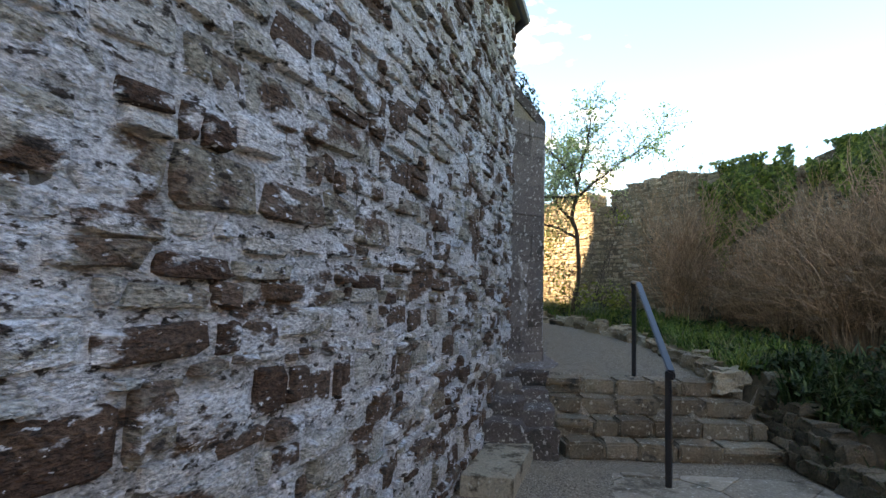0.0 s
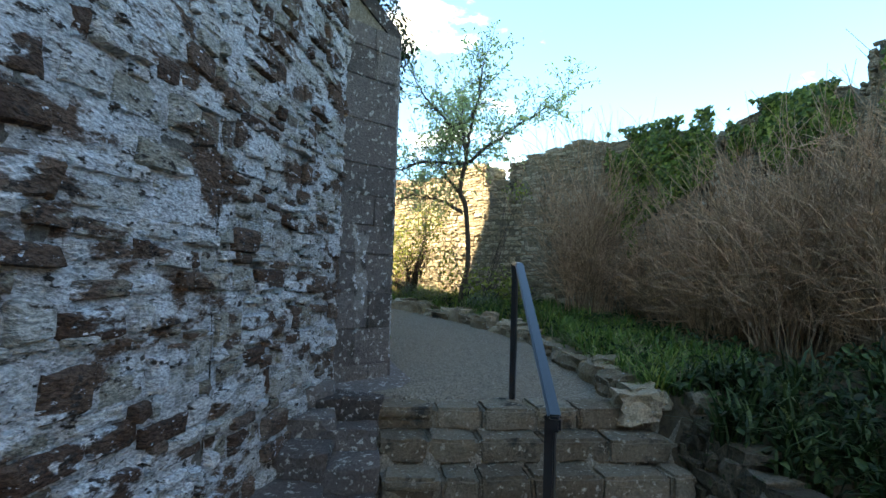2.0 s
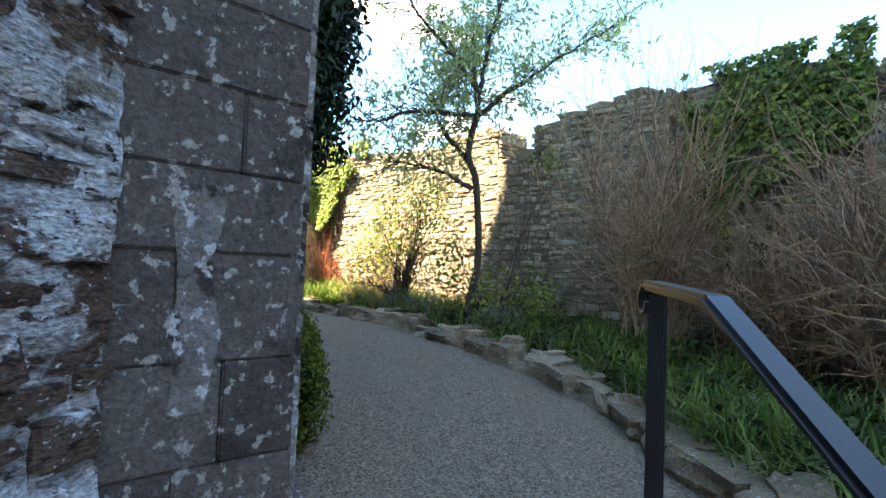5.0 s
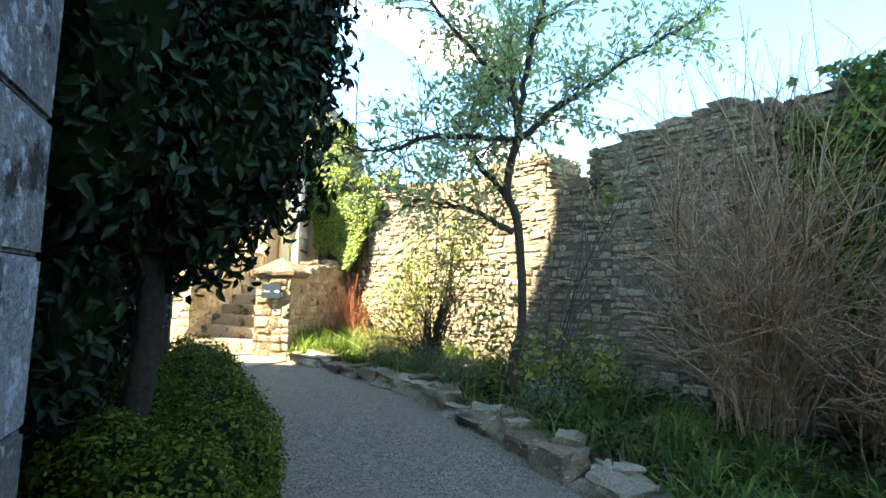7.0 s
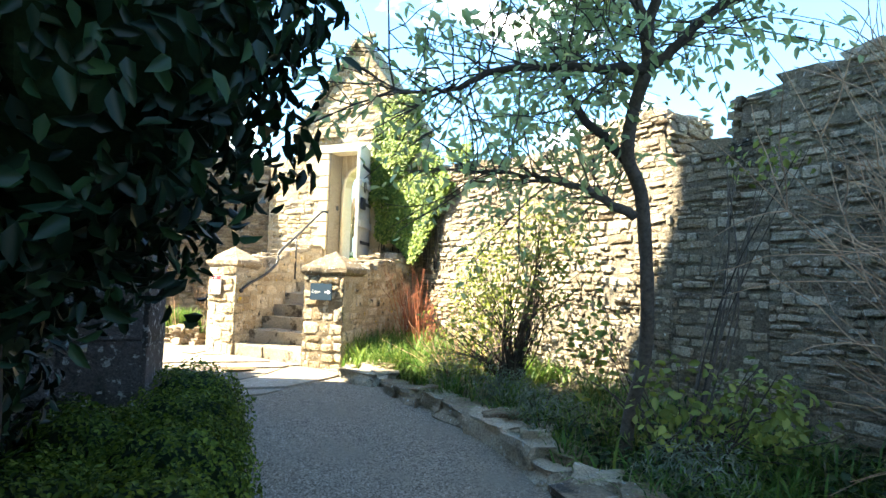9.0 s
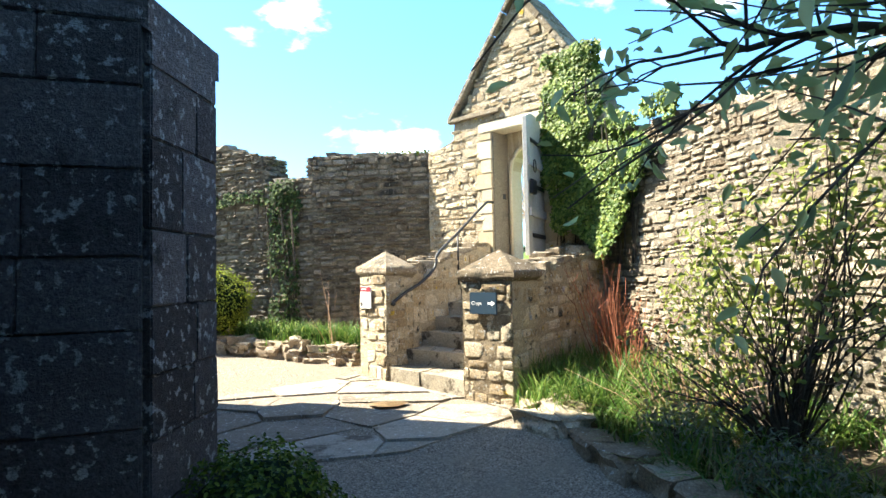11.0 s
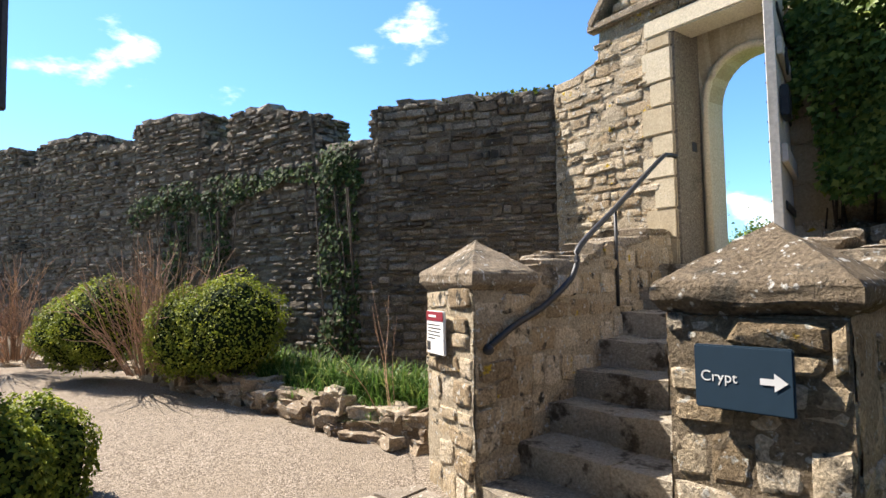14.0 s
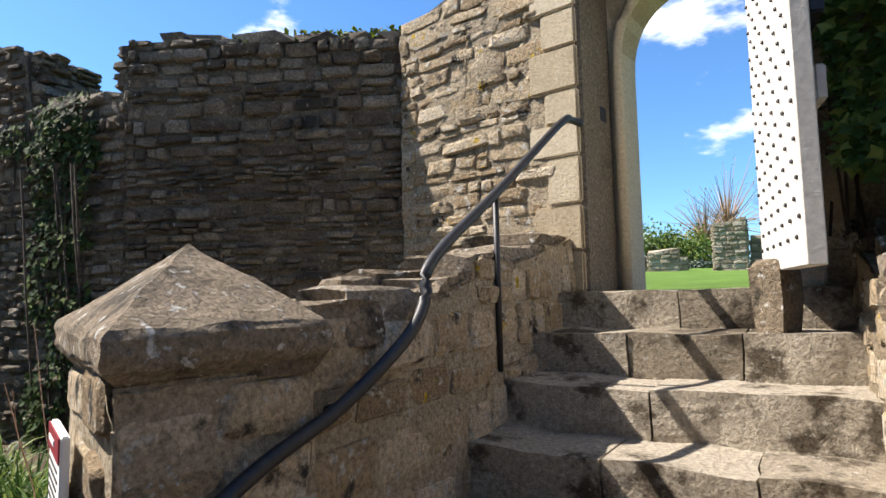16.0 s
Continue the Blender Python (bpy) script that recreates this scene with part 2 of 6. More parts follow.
def bark_material(name, a, c2):
    m, t, b = material(name, 0.9, 0.2)
    rnd, pos = piece_random(t)
    n = noise_tex(t, pos, 30, 6, 0.7)
    t.links.new(mixc(t, 1.0, ramp(t, n, [(0.3, a), (0.7, c2)]), ramp(t, rnd, [(0, (0.5, 0.5, 0.5)), (1, (1.5, 1.5, 1.5))]), "MULTIPLY"), b.inputs["Base Color"])
    bp = node(t, "ShaderNodeBump", {"Height": n, "Strength": 0.6, "Distance": 0.01})
    t.links.new(bp.outputs[0], b.inputs["Normal"])
    return m


def plain(name, colour, rough=0.5, spec=0.4, metal=0.0, vary=0.15, scale=20, bump=0.15):
    m, t, b = material(name, rough, spec, metal)
    ge = t.nodes.new("ShaderNodeNewGeometry")
    n = noise_tex(t, ge.outputs["Position"], scale, 6)
    t.links.new(mixc(t, 1.0, (*colour, 1), ramp(t, n, [(0.25, (1 - vary,) * 3), (0.75, (1 + vary,) * 3)]), "MULTIPLY"), b.inputs["Base Color"])
    bp = node(t, "ShaderNodeBump", {"Height": n, "Strength": bump, "Distance": 0.004})
    t.links.new(bp.outputs[0], b.inputs["Normal"])
    return m


gravel = gravel_material()
soil = soil_material("bed_soil", (0.04, 0.03, 0.02), (0.13, 0.10, 0.068))
lawn = soil_material("lawn", (0.07, 0.13, 0.02), (0.16, 0.26, 0.05), 30)
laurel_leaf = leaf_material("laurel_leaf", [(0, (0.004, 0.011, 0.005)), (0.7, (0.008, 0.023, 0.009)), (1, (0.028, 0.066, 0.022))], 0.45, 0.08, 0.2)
box_leaf = leaf_material("box_leaf", [(0, (0.032, 0.052, 0.007)), (0.6, (0.08, 0.118, 0.013)), (1, (0.18, 0.215, 0.026))], 0.6, 0.35, 0.15)
# box_leaf made brighter and yellower: sunshine on the box balls, put into the colour
ball_leaf = leaf_material("sunlit_box_leaf", [(0, (0.08, 0.11, 0.012)), (0.6, (0.18, 0.22, 0.022)), (1, (0.34, 0.36, 0.04))], 0.6, 0.3, 0.2)
rose_leaf = leaf_material("rose_leaf", [(0, (0.015, 0.03, 0.010)), (0.7, (0.04, 0.07, 0.02)), (1, (0.12, 0.16, 0.04))], 0.75, 0.25, 0.15)
ivy_leaf = leaf_material("ivy_leaf", [(0, (0.035, 0.075, 0.016)), (0.55, (0.105, 0.165, 0.03)), (1, (0.27, 0.32, 0.07))], 0.45, 0.3, 0.25)
pear_leaf = leaf_material("young_leaf", [(0, (0.27, 0.35, 0.13)), (0.5, (0.40, 0.47, 0.20)), (1, (0.55, 0.59, 0.30))], 0.6, 0.6)
shrub_leaf = leaf_material("shrub_leaf", [(0, (0.11, 0.14, 0.03)), (0.5, (0.19, 0.23, 0.045)), (1, (0.31, 0.33, 0.08))], 0.5, 0.4)
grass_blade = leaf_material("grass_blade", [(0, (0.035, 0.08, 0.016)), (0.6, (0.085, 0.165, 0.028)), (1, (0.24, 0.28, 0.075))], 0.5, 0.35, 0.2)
# dark copy of grass_blade: the bank's shade is put into its leaf colour
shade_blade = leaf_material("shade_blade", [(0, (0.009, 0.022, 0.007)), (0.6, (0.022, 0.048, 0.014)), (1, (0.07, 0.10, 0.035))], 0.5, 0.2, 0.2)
grey_leaf = leaf_material("grey_leaf", [(0, (0.09, 0.12, 0.08)), (1, (0.22, 0.25, 0.18))], 0.6, 0.25)
bark = bark_material("bark", (0.03, 0.022, 0.017), (0.10, 0.08, 0.065))
twig = bark_material("twig", (0.18, 0.105, 0.068), (0.5, 0.33, 0.215))
red_stem = bark_material("red_stem", (0.17, 0.052, 0.03), (0.36, 0.135, 0.075))
black_paint = plain("black_paint", (0.012, 0.012, 0.014), 0.28, 0.6, 0.0, 0.2, 60, 0.1)
iron = plain("iron", (0.03, 0.03, 0.032), 0.5, 0.5, 0.4, 0.35, 40, 0.3)
bleached_oak = plain("bleached_oak", (0.52, 0.49, 0.44), 0.75, 0.2, 0.0, 0.22, 35, 0.4)
oak_frame = plain("oak_frame", (0.5, 0.44, 0.36), 0.7, 0.2, 0.0, 0.2, 35, 0.3)
sign_blue = plain("sign_blue", (0.022, 0.045, 0.07), 0.45, 0.4, 0.0, 0.06, 20, 0.02)
sign_white = plain("sign_white", (0.78, 0.78, 0.76), 0.5, 0.3, 0.0, 0.04, 20, 0.02)
sign_red = plain("sign_red", (0.22, 0.02, 0.03), 0.5, 0.3, 0.0, 0.05, 20, 0.02)
sign_ink = plain("sign_ink", (0.04, 0.04, 0.04), 0.6, 0.2, 0.0, 0.05, 20, 0.02)
# near-black paint for the shade deep inside the foliage
inner_shade = plain("inner_shade", (0.010, 0.017, 0.006), 0.95, 0.05, 0.0, 0.4, 60, 0.6)
dark_oak = plain("dark_oak", (0.045, 0.035, 0.028), 0.8, 0.2, 0.0, 0.4, 30, 0.5)
lead = plain("lead", (0.10, 0.10, 0.105), 0.55, 0.4, 0.3, 0.2, 20, 0.2)


# ---- building helpers ----
rng = np.random.default_rng(7)


def mesh_of(name, verts, faces, mat, smooth=False):
    me = bpy.data.meshes.new(name)
    me.from_pydata([tuple(map(float, v)) for v in verts], [], [tuple(map(int, f)) for f in faces])
    me.materials.append(mat)
    me.validate()
    if smooth:
        me.shade_smooth()
    me.update()
    return me


def thing(name, label, category, kind="", group=""):
    return tagged(new(name), label, category, group, kind)


def under(ob, parent):
    if parent is not None:
        ob.parent = parent
    return ob


def part(name, bm, mat, parent, label="", smooth=False, kind=""):
    me = bpy.data.meshes.new(name)
    bm.to_mesh(me)
    bm.free()
    me.materials.append(mat)
    if smooth:
        me.shade_smooth()
    return tagged(under(new(name, me), parent), label, kind=kind)


def part_of(name, verts, faces, mat, parent=None, label="", smooth=False, kind=""):
    return tagged(under(new(name, mesh_of(name, verts, faces, mat, smooth)), parent), label, kind=kind)


def prism(poly, z0, z1, taper=0.0):
    """Verts and faces of an upright prism on a plan polygon; z0 and z1 are numbers or one per corner."""
    n = len(poly)
    a = z0 if hasattr(z0, "__len__") else [z0] * n
    b = z1 if hasattr(z1, "__len__") else [z1] * n
    cx, cy = sum(p[0] for p in poly) / n, sum(p[1] for p in poly) / n
    v = [(p[0], p[1], a[i]) for i, p in enumerate(poly)]
    v += [(p[0] + (cx - p[0]) * taper, p[1] + (cy - p[1]) * taper, b[i]) for i, p in enumerate(poly)]
    f = [tuple(range(n - 1, -1, -1)), tuple(range(n, 2 * n))] + [(i, (i + 1) % n, n + (i + 1) % n, n + i) for i in range(n)]
    return v, f


def bm_box(sx, sy, sz, m=None, bevel=0.0):
    bm = bmesh.new()
    bmesh.ops.create_cube(bm, size=1.0)
    bmesh.ops.scale(bm, vec=(sx, sy, sz), verts=bm.verts)
    if bevel:
        bmesh.ops.bevel(bm, geom=bm.edges[:], offset=bevel, segments=2, affect="EDGES")
    if m is not None:
        bmesh.ops.transform(bm, matrix=m, verts=bm.verts)
    return bm


def tube(points, radii, sides=6):
    """Verts and faces of a tapered tube along points."""
    pts = [Vector(p) for p in points]
    v, f = [], []
    for i, p in enumerate(pts):
        d = (pts[min(i + 1, len(pts) - 1)] - pts[max(i - 1, 0)]).normalized()
        a = d.cross(Vector((0, 0, 1)) if abs(d.z) < 0.9 else Vector((1, 0, 0))).normalized()
        b = d.cross(a)
        r = radii[i] if hasattr(radii, "__len__") else radii
        for k in range(sides):
            w = 2 * math.pi * k / sides
            v.append(p + (a * math.cos(w) + b * math.sin(w)) * r)
    for i in range(len(pts) - 1):
        for k in range(sides):
            k2 = (k + 1) % sides
            f.append((i * sides + k, i * sides + k2, (i + 1) * sides + k2, (i + 1) * sides + k))
    f += [tuple(range(sides - 1, -1, -1)), tuple((len(pts) - 1) * sides + k for k in range(sides))]
    return v, f


def merge(parts):
    v, f = [], []
    for pv, pf in parts:
        o = len(v)
        v.extend(pv)
        f.extend(tuple(i + o for i in q) for q in pf)
    return v, f


def catmull(points, n=8):
    """A smooth line through points."""
    p = [np.array(q, float) for q in points]
    p = [2 * p[0] - p[1]] + p + [2 * p[-1] - p[-2]]
    out = []
    for i in range(1, len(p) - 2):
        for k in range(n):
            s = k / n
            out.append(0.5 * (2 * p[i] + (p[i + 1] - p[i - 1]) * s + (2 * p[i - 1] - 5 * p[i] + 4 * p[i + 1] - p[i + 2]) * s * s + (3 * p[i] - p[i - 1] - 3 * p[i + 1] + p[i + 2]) * s ** 3))
    out.append(p[-2])
    return out


# a rubble stone in a unit box: back at y = 0, face at about y = -1, uneven rounded outline
def stone_shapes(count, seed, rough=0.26):
    r = np.random.default_rng(seed)
    out = []
    for _ in range(count):
        ring = [(-.5, -.40), (-.40, -.5), (.38, -.5), (.5, -.42), (.5, .38), (.40, .5), (-.36, .5), (-.5, .42)]
        ring = [(x * (1 + (r.random() - .7) * rough), z * (1 + (r.random() - .7) * rough * 1.5)) for x, z in ring]
        i = .05 + .05 * r.random()
        tx, tz = (r.random() - .5) * .5, (r.random() - .5) * .5
        v = [(x, .3, z) for x, z in ring] + [(x * (1 - i * .35), -.6 + .3 * (r.random() - .5), z * (1 - i * .5)) for x, z in ring]
        v += [(x * (1 - 2 * i) + (r.random() - .5) * .06, -1 + tx * x + tz * z + (r.random() - .5) * .35, z * (1 - 2.4 * i) + (r.random() - .5) * .06) for x, z in ring]
        v += [((r.random() - .5) * .3, -1.05 - .2 * r.random(), (r.random() - .5) * .3)]
        f = []
        for a in (0, 8):
            f += [(a + k, a + (k + 1) % 8, a + 8 + (k + 1) % 8, a + 8 + k) for k in range(8)]
        f += [(16 + k, 16 + (k + 1) % 8, 24) for k in range(8)]
        out.append((np.array(v), f))
    return out


SHAPES = stone_shapes(18, 3)


def lay_courses(length, top, bottom, r, hs=(0.09, 0.2), ws=(0.16, 0.48), gap=0.012, wander=0.03, hole=None):
    """Stones of a coursed rubble face: rows of (s, z, width, height) along a face; top and bottom are functions of s."""
    out = []
    z = min(bottom(s) for s in np.linspace(0, length, 9)) - 0.02
    zmax = max(top(s) for s in np.linspace(0, length, 60))
    while z < zmax:
        h = hs[0] + (hs[1] - hs[0]) * r.random() ** 1.5
        s = -0.2 * r.random()
        bow, ph = .02 * (r.random() - .3), 6 * r.random()
        while s < length:
            w = min(ws[0] + (ws[1] - ws[0]) * r.random() ** 1.4, 3.4 * h)
            a, b = max(s, 0), min(s + w, length)
            c0 = (a + b) / 2
            c, zz = (a + b) / 2, z + h / 2 + (r.random() - .5) * wander + bow * math.sin(c0 * 1.7 + ph)
            if b - a > 0.05 and zz + h * .1 < top(c) and zz > bottom(c) - h * .6 and not (hole and hole(c, zz, w, h)):
                if r.random() < .13 and h > .13:
                    k = .4 + .2 * r.random()
                    out.append((c, zz - h / 2 + h * k / 2, b - a - gap, h * k - gap))
                    out.append((c, zz + h * k / 2, b - a - gap, h * (1 - k) - gap))
                else:
                    out.append((c, zz, b - a - gap, h * (.82 + .22 * r.random()) - gap))
            s += w
        z += h
    return out


STONE_MESH = {}


def shared_stone(k, mat):
    key = (k, mat.name)
    if key not in STONE_MESH:
        v, f = SHAPES[k]
        STONE_MESH[key] = mesh_of("stone", v, f, mat)
    return STONE_MESH[key]


def face_stones(parent, p, q, rows, mat, proud, r, own=None, name="stone"):
    """Lay stones on the face from plan point p to q, which looks to the right of p -> q. own(s, z) picks those that are objects of their own."""
    p, q = np.array(p, float), np.array(q, float)
    d = (q - p) / np.linalg.norm(q - p)
    n = np.array((d[1], -d[0]))                      # outward
    rest, singles = [], 0
    for s, z, w, h in rows:
        k = int(r.integers(len(SHAPES)))
        deep = proud * (0.45 + 1.1 * r.random())
        tilt = (r.random() - .5) * 0.11
        o = p + d * s
        if own and own(s, z) and singles < 300:
            ob = under(new(name, shared_stone(k, mat)), parent)
            yaw = math.atan2(d[1], d[0])
            ob.matrix_local = Matrix.Translation((o[0], o[1], z)) @ Matrix.Rotation(yaw, 4, "Z") @ Matrix.Rotation(tilt, 4, "Y") @ Matrix.Diagonal((w, deep, h, 1))
            singles += 1
            continue
        v, f = SHAPES[k]
        x, zz = v[:, 0] * w, v[:, 2] * h
        x, zz = x * math.cos(tilt) + zz * math.sin(tilt), zz * math.cos(tilt) - x * math.sin(tilt)
        w3 = np.empty((len(v), 3))
        w3[:, 0] = o[0] + d[0] * x - n[0] * v[:, 1] * deep
        w3[:, 1] = o[1] + d[1] * x - n[1] * v[:, 1] * deep
        w3[:, 2] = z + zz
        rest.append((list(map(tuple, w3)), f))
    if rest:
        v, f = merge(rest)
        part_of("stonework", v, f, mat, parent, kind="stuff")


def wall_core(parent, line, thick, bottom, top, mat, side=-1, step=0.25):
    """The mortared body of a wall along a plan line; thick lies on the left (+1) or right (-1) of it; top and bottom: functions of length."""
    verts, faces, s0 = [], [], 0.0
    cols = []
    for (a, b) in zip(line, line[1:]):
        a, b = np.array(a, float), np.array(b, float)
        L = np.linalg.norm(b - a)
        d = (b - a) / L
        n = np.array((-d[1], d[0])) * side
        k = max(1, int(L / step))
        for i in range(k + 1):
            c = a + d * L * i / k
            cols.append((c, c + n * thick, s0 + L * i / k))
        s0 += L
    for c, e, s in cols:
        zb, zt = bottom(s), top(s)
        verts += [(*c, zb), (*c, zt), (*e, zt), (*e, zb)]
    for i in range(len(cols) - 1):
        o = i * 4
        for k in range(4):
            k2 = (k + 1) % 4
            faces.append((o + k, o + k2, o + 4 + k2, o + 4 + k))
    faces += [(0, 3, 2, 1), tuple(len(verts) - 4 + k for k in range(4))]
    return part_of("core", verts, faces, mat, parent)


def skin(parent, p, q, z0, top, mat, seed, proud=.012, amp=.02, res=.045, skip=None):
    """Mortar smeared unevenly over the stones of a face from p to q (the face looks right)."""
    p, q = np.array(p, float), np.array(q, float)
    L = np.linalg.norm(q - p)
    d = (q - p) / L
    n = np.array((d[1], -d[0]))
    nx, nz = max(2, int(L / res)), max(2, int((max(top(0), top(L / 2), top(L)) - z0) / res))
    ss = np.linspace(0, L, nx + 1)
    verts, faces = [], []
    for i, s in enumerate(ss):
        zt = top(s)
        for k in range(nz + 1):
            z = z0 + (zt - z0) * k / nz
            a = Vector((s * 3.1 + seed, z * 4.2, seed * .7))
            o = proud + amp * (noise.noise(a) + .7 * noise.noise(a * 2.9) + .4 * noise.noise(a * 7.5) + .3 * noise.noise(a * 15.0))
            c = p + d * s + n * o
            verts.append((c[0], c[1], z))
    for i in range(nx):
        for k in range(nz):
            if skip and skip((ss[i] + ss[i + 1]) / 2, verts[i * (nz + 1) + k][2]):
                continue
            a = i * (nz + 1) + k
            faces.append((a, a + nz + 1, a + nz + 2, a + 1))
    return part_of("mortar", verts, faces, mat, parent, smooth=True)


def rock(size, r, sub=2, flat=0.6, rough=0.28):
    """Verts and faces of one weathered rock, about size across, standing on z = 0."""
    bm = bmesh.new()
    bmesh.ops.create_icosphere(bm, subdivisions=sub, radius=0.5)
    off = Vector((r.random() * 50, r.random() * 50, r.random() * 50))
    for vt in bm.verts:
        co = vt.co.copy()
        q = Vector([max(-.36, min(.36, c * 1.25)) for c in co])
        q *= 1 + rough * noise.noise(co * 2.2 + off) + rough * .5 * noise.noise(co * 6 + off) + rough * .22 * noise.noise(co * 15 + off)
        vt.co = Vector((q.x * size[0] * 1.35, q.y * size[1] * 1.35, (q.z + .3) * size[2] * 1.35))
    v = [tuple(x.co) for x in bm.verts]
    f = [tuple(x.index for x in fc.verts) for fc in bm.faces]
    bm.free()
    return v, f


def leaves(centres, normals, sizes, r, shape="leaf", droop=0.0, ratio=0.5):
    """Many small folded leaves: verts and faces as arrays."""
    c, n = np.asarray(centres, float), np.asarray(normals, float)
    n = n / (np.linalg.norm(n, axis=1, keepdims=True) + 1e-9)
    t = r.normal(size=c.shape)
    t[:, 2] -= droop
    t -= n * (t * n).sum(1, keepdims=True)
    t /= np.linalg.norm(t, axis=1, keepdims=True) + 1e-9
    b = np.cross(n, t)
    L = np.asarray(sizes, float)[:, None]
    W = L * ratio
    fold = n * L * 0.10
    if shape == "ivy":
        pts = [c, c + t * L * .35 + b * W * .9, c + t * L * .55 + b * W * .35, c + t * L, c + t * L * .55 - b * W * .35, c + t * L * .35 - b * W * .9]
        pts = [pts[0], pts[1] + fold, pts[2], pts[3] - fold, pts[4], pts[5] + fold]
    else:
        pts = [c, c + t * L * .3 + b * W * .5 + fold, c + t * L * .7 + b * W * .38 + fold, c + t * L - fold, c + t * L * .7 - b * W * .38 + fold, c + t * L * .3 - b * W * .5 + fold]
    v = np.stack(pts, 1).reshape(-1, 3)
    base = (np.arange(len(c)) * 6)[:, None]
    f = np.concatenate([base + np.array([[0, 1, 2, 3]]), base + np.array([[0, 3, 4, 5]])], 1).reshape(-1, 4)
    return v, f


def leaf_part(name, vf, mat, parent, label="", kind=""):
    v, f = vf
    me = bpy.data.meshes.new(name)
    me.vertices.add(len(v))
    me.vertices.foreach_set("co", np.ascontiguousarray(v, dtype=np.float32).ravel())
    me.loops.add(f.size)
    me.loops.foreach_set("vertex_index", np.ascontiguousarray(f, dtype=np.int32).ravel())
    me.polygons.add(len(f))
    me.polygons.foreach_set("loop_start", np.arange(0, f.size, f.shape[1], dtype=np.int32))
    me.materials.append(mat)
    me.update(calc_edges=True)
    me.validate()
    me.shade_smooth()
    return tagged(under(new(name, me), parent), label, kind=kind)


def blades(roots, heights, widths, lean, r, segs=3):
    """Strap leaves that rise and arch over, as strips."""
    p = np.asarray(roots, float)
    n = len(p)
    ang = r.random(n) * 2 * np.pi
    out = np.stack([np.cos(ang), np.sin(ang), np.zeros(n)], 1)
    side = np.stack([-np.sin(ang), np.cos(ang), np.zeros(n)], 1)
    h, w, le = [np.asarray(a, float)[:, None] for a in (heights, widths, lean)]
    rows = []
    for k in range(segs + 1):
        s = k / segs
        c = p + out * h * le * s ** 2 + np.array((0, 0, 1.0)) * h * (s - .45 * le * s ** 2.5)
        ww = w * (1 - s ** 2.2 * .92) * .5
        rows += [c - side * ww, c + side * ww]
    v = np.stack(rows, 1).reshape(-1, 3)
    base = (np.arange(n) * (2 * segs + 2))[:, None]
    f = np.concatenate([base + np.array([[2 * k, 2 * k + 1, 2 * k + 3, 2 * k + 2]]) for k in range(segs)], 1).reshape(-1, 4)
    return v, f


def lerp_table(xs, ys):
    return lambda s: float(np.interp(s, xs, ys))


# ---- plan ----
STEP_L, STEP_R = np.array((4.70, 5.02)), np.array((6.14, 4.20))          # ends of the top step's edge
STEP_E = (STEP_R - STEP_L) / np.linalg.norm(STEP_R - STEP_L)
STEP_D = np.array((STEP_E[1], -STEP_E[0]))                              # downhill
path_z = lerp_table([4, 5, 7, 9, 11, 13, 15, 17, 22], [.52, .55, .66, .80, .90, .96, 1.02, 1.10, 1.2])
edge_x = lerp_table([3.5, 4.2, 5.4, 6.6, 7.6, 8.6, 9.6, 10.6, 11.6, 12.6, 13.4, 14.2], [5.9, 6.2, 6.9, 7.68, 8.1, 8.28, 8.38, 8.43, 8.4, 8.3, 8.2, 8.0])
RIGHT_WALL = [(9.62, 16.35), (10.25, 10.95), (10.5, 10.1), (10.62, 7.9), (10.45, 5.6), (10.2, 3.4), (9.6, 0.0), (8.8, -5.0)]
FAR_WALL = [(-6.0, 24.4), (-2.5, 23.0), (0.3, 21.8), (2.6, 20.7), (5.2, 19.3), (7.36, 18.85)]
CHAPEL = [(-4.0, -2.6), (2.95, 4.46), (4.27, 5.82), (4.95, 11.0), (4.1, 13.7), (3.45, 15.45)]
JAMB = np.array((8.28, 17.75))
DW = np.array((0.682, -0.731))                                          # along the gate wall
DN = np.array((DW[1], -DW[0]))                                          # its face, towards the court
COURT = [(-4, -8), (8.9, -8), (9.95, 0.0), (10.6, 3.4), (10.85, 5.6), (11.0, 7.9), (10.85, 10.3), (10.6, 11), (9.9, 16.2), (7.9, 19.0), (5.3, 19.6), (.4, 22.1), (-6, 24.8), (-40, 24.8), (-40, -8)]


def inside(x, y, poly):
    c = False
    for (x1, y1), (x2, y2) in zip(poly, poly[1:] + poly[:1]):
        if (y1 > y) != (y2 > y) and x < (x2 - x1) * (y - y1) / (y2 - y1) + x1:
            c = not c
    return c


def soft_noise(x, y, s, a):
    return a * noise.noise(Vector((x * s, y * s, 3.1)))


BED_EDGE = lerp_table([-6, 1.0, 2.9, 4.1, 5.3, 6.2], [21.6, 20.6, 19.1, 18.3, 17.35, 16.9])   # y of the far bed's edging, by x


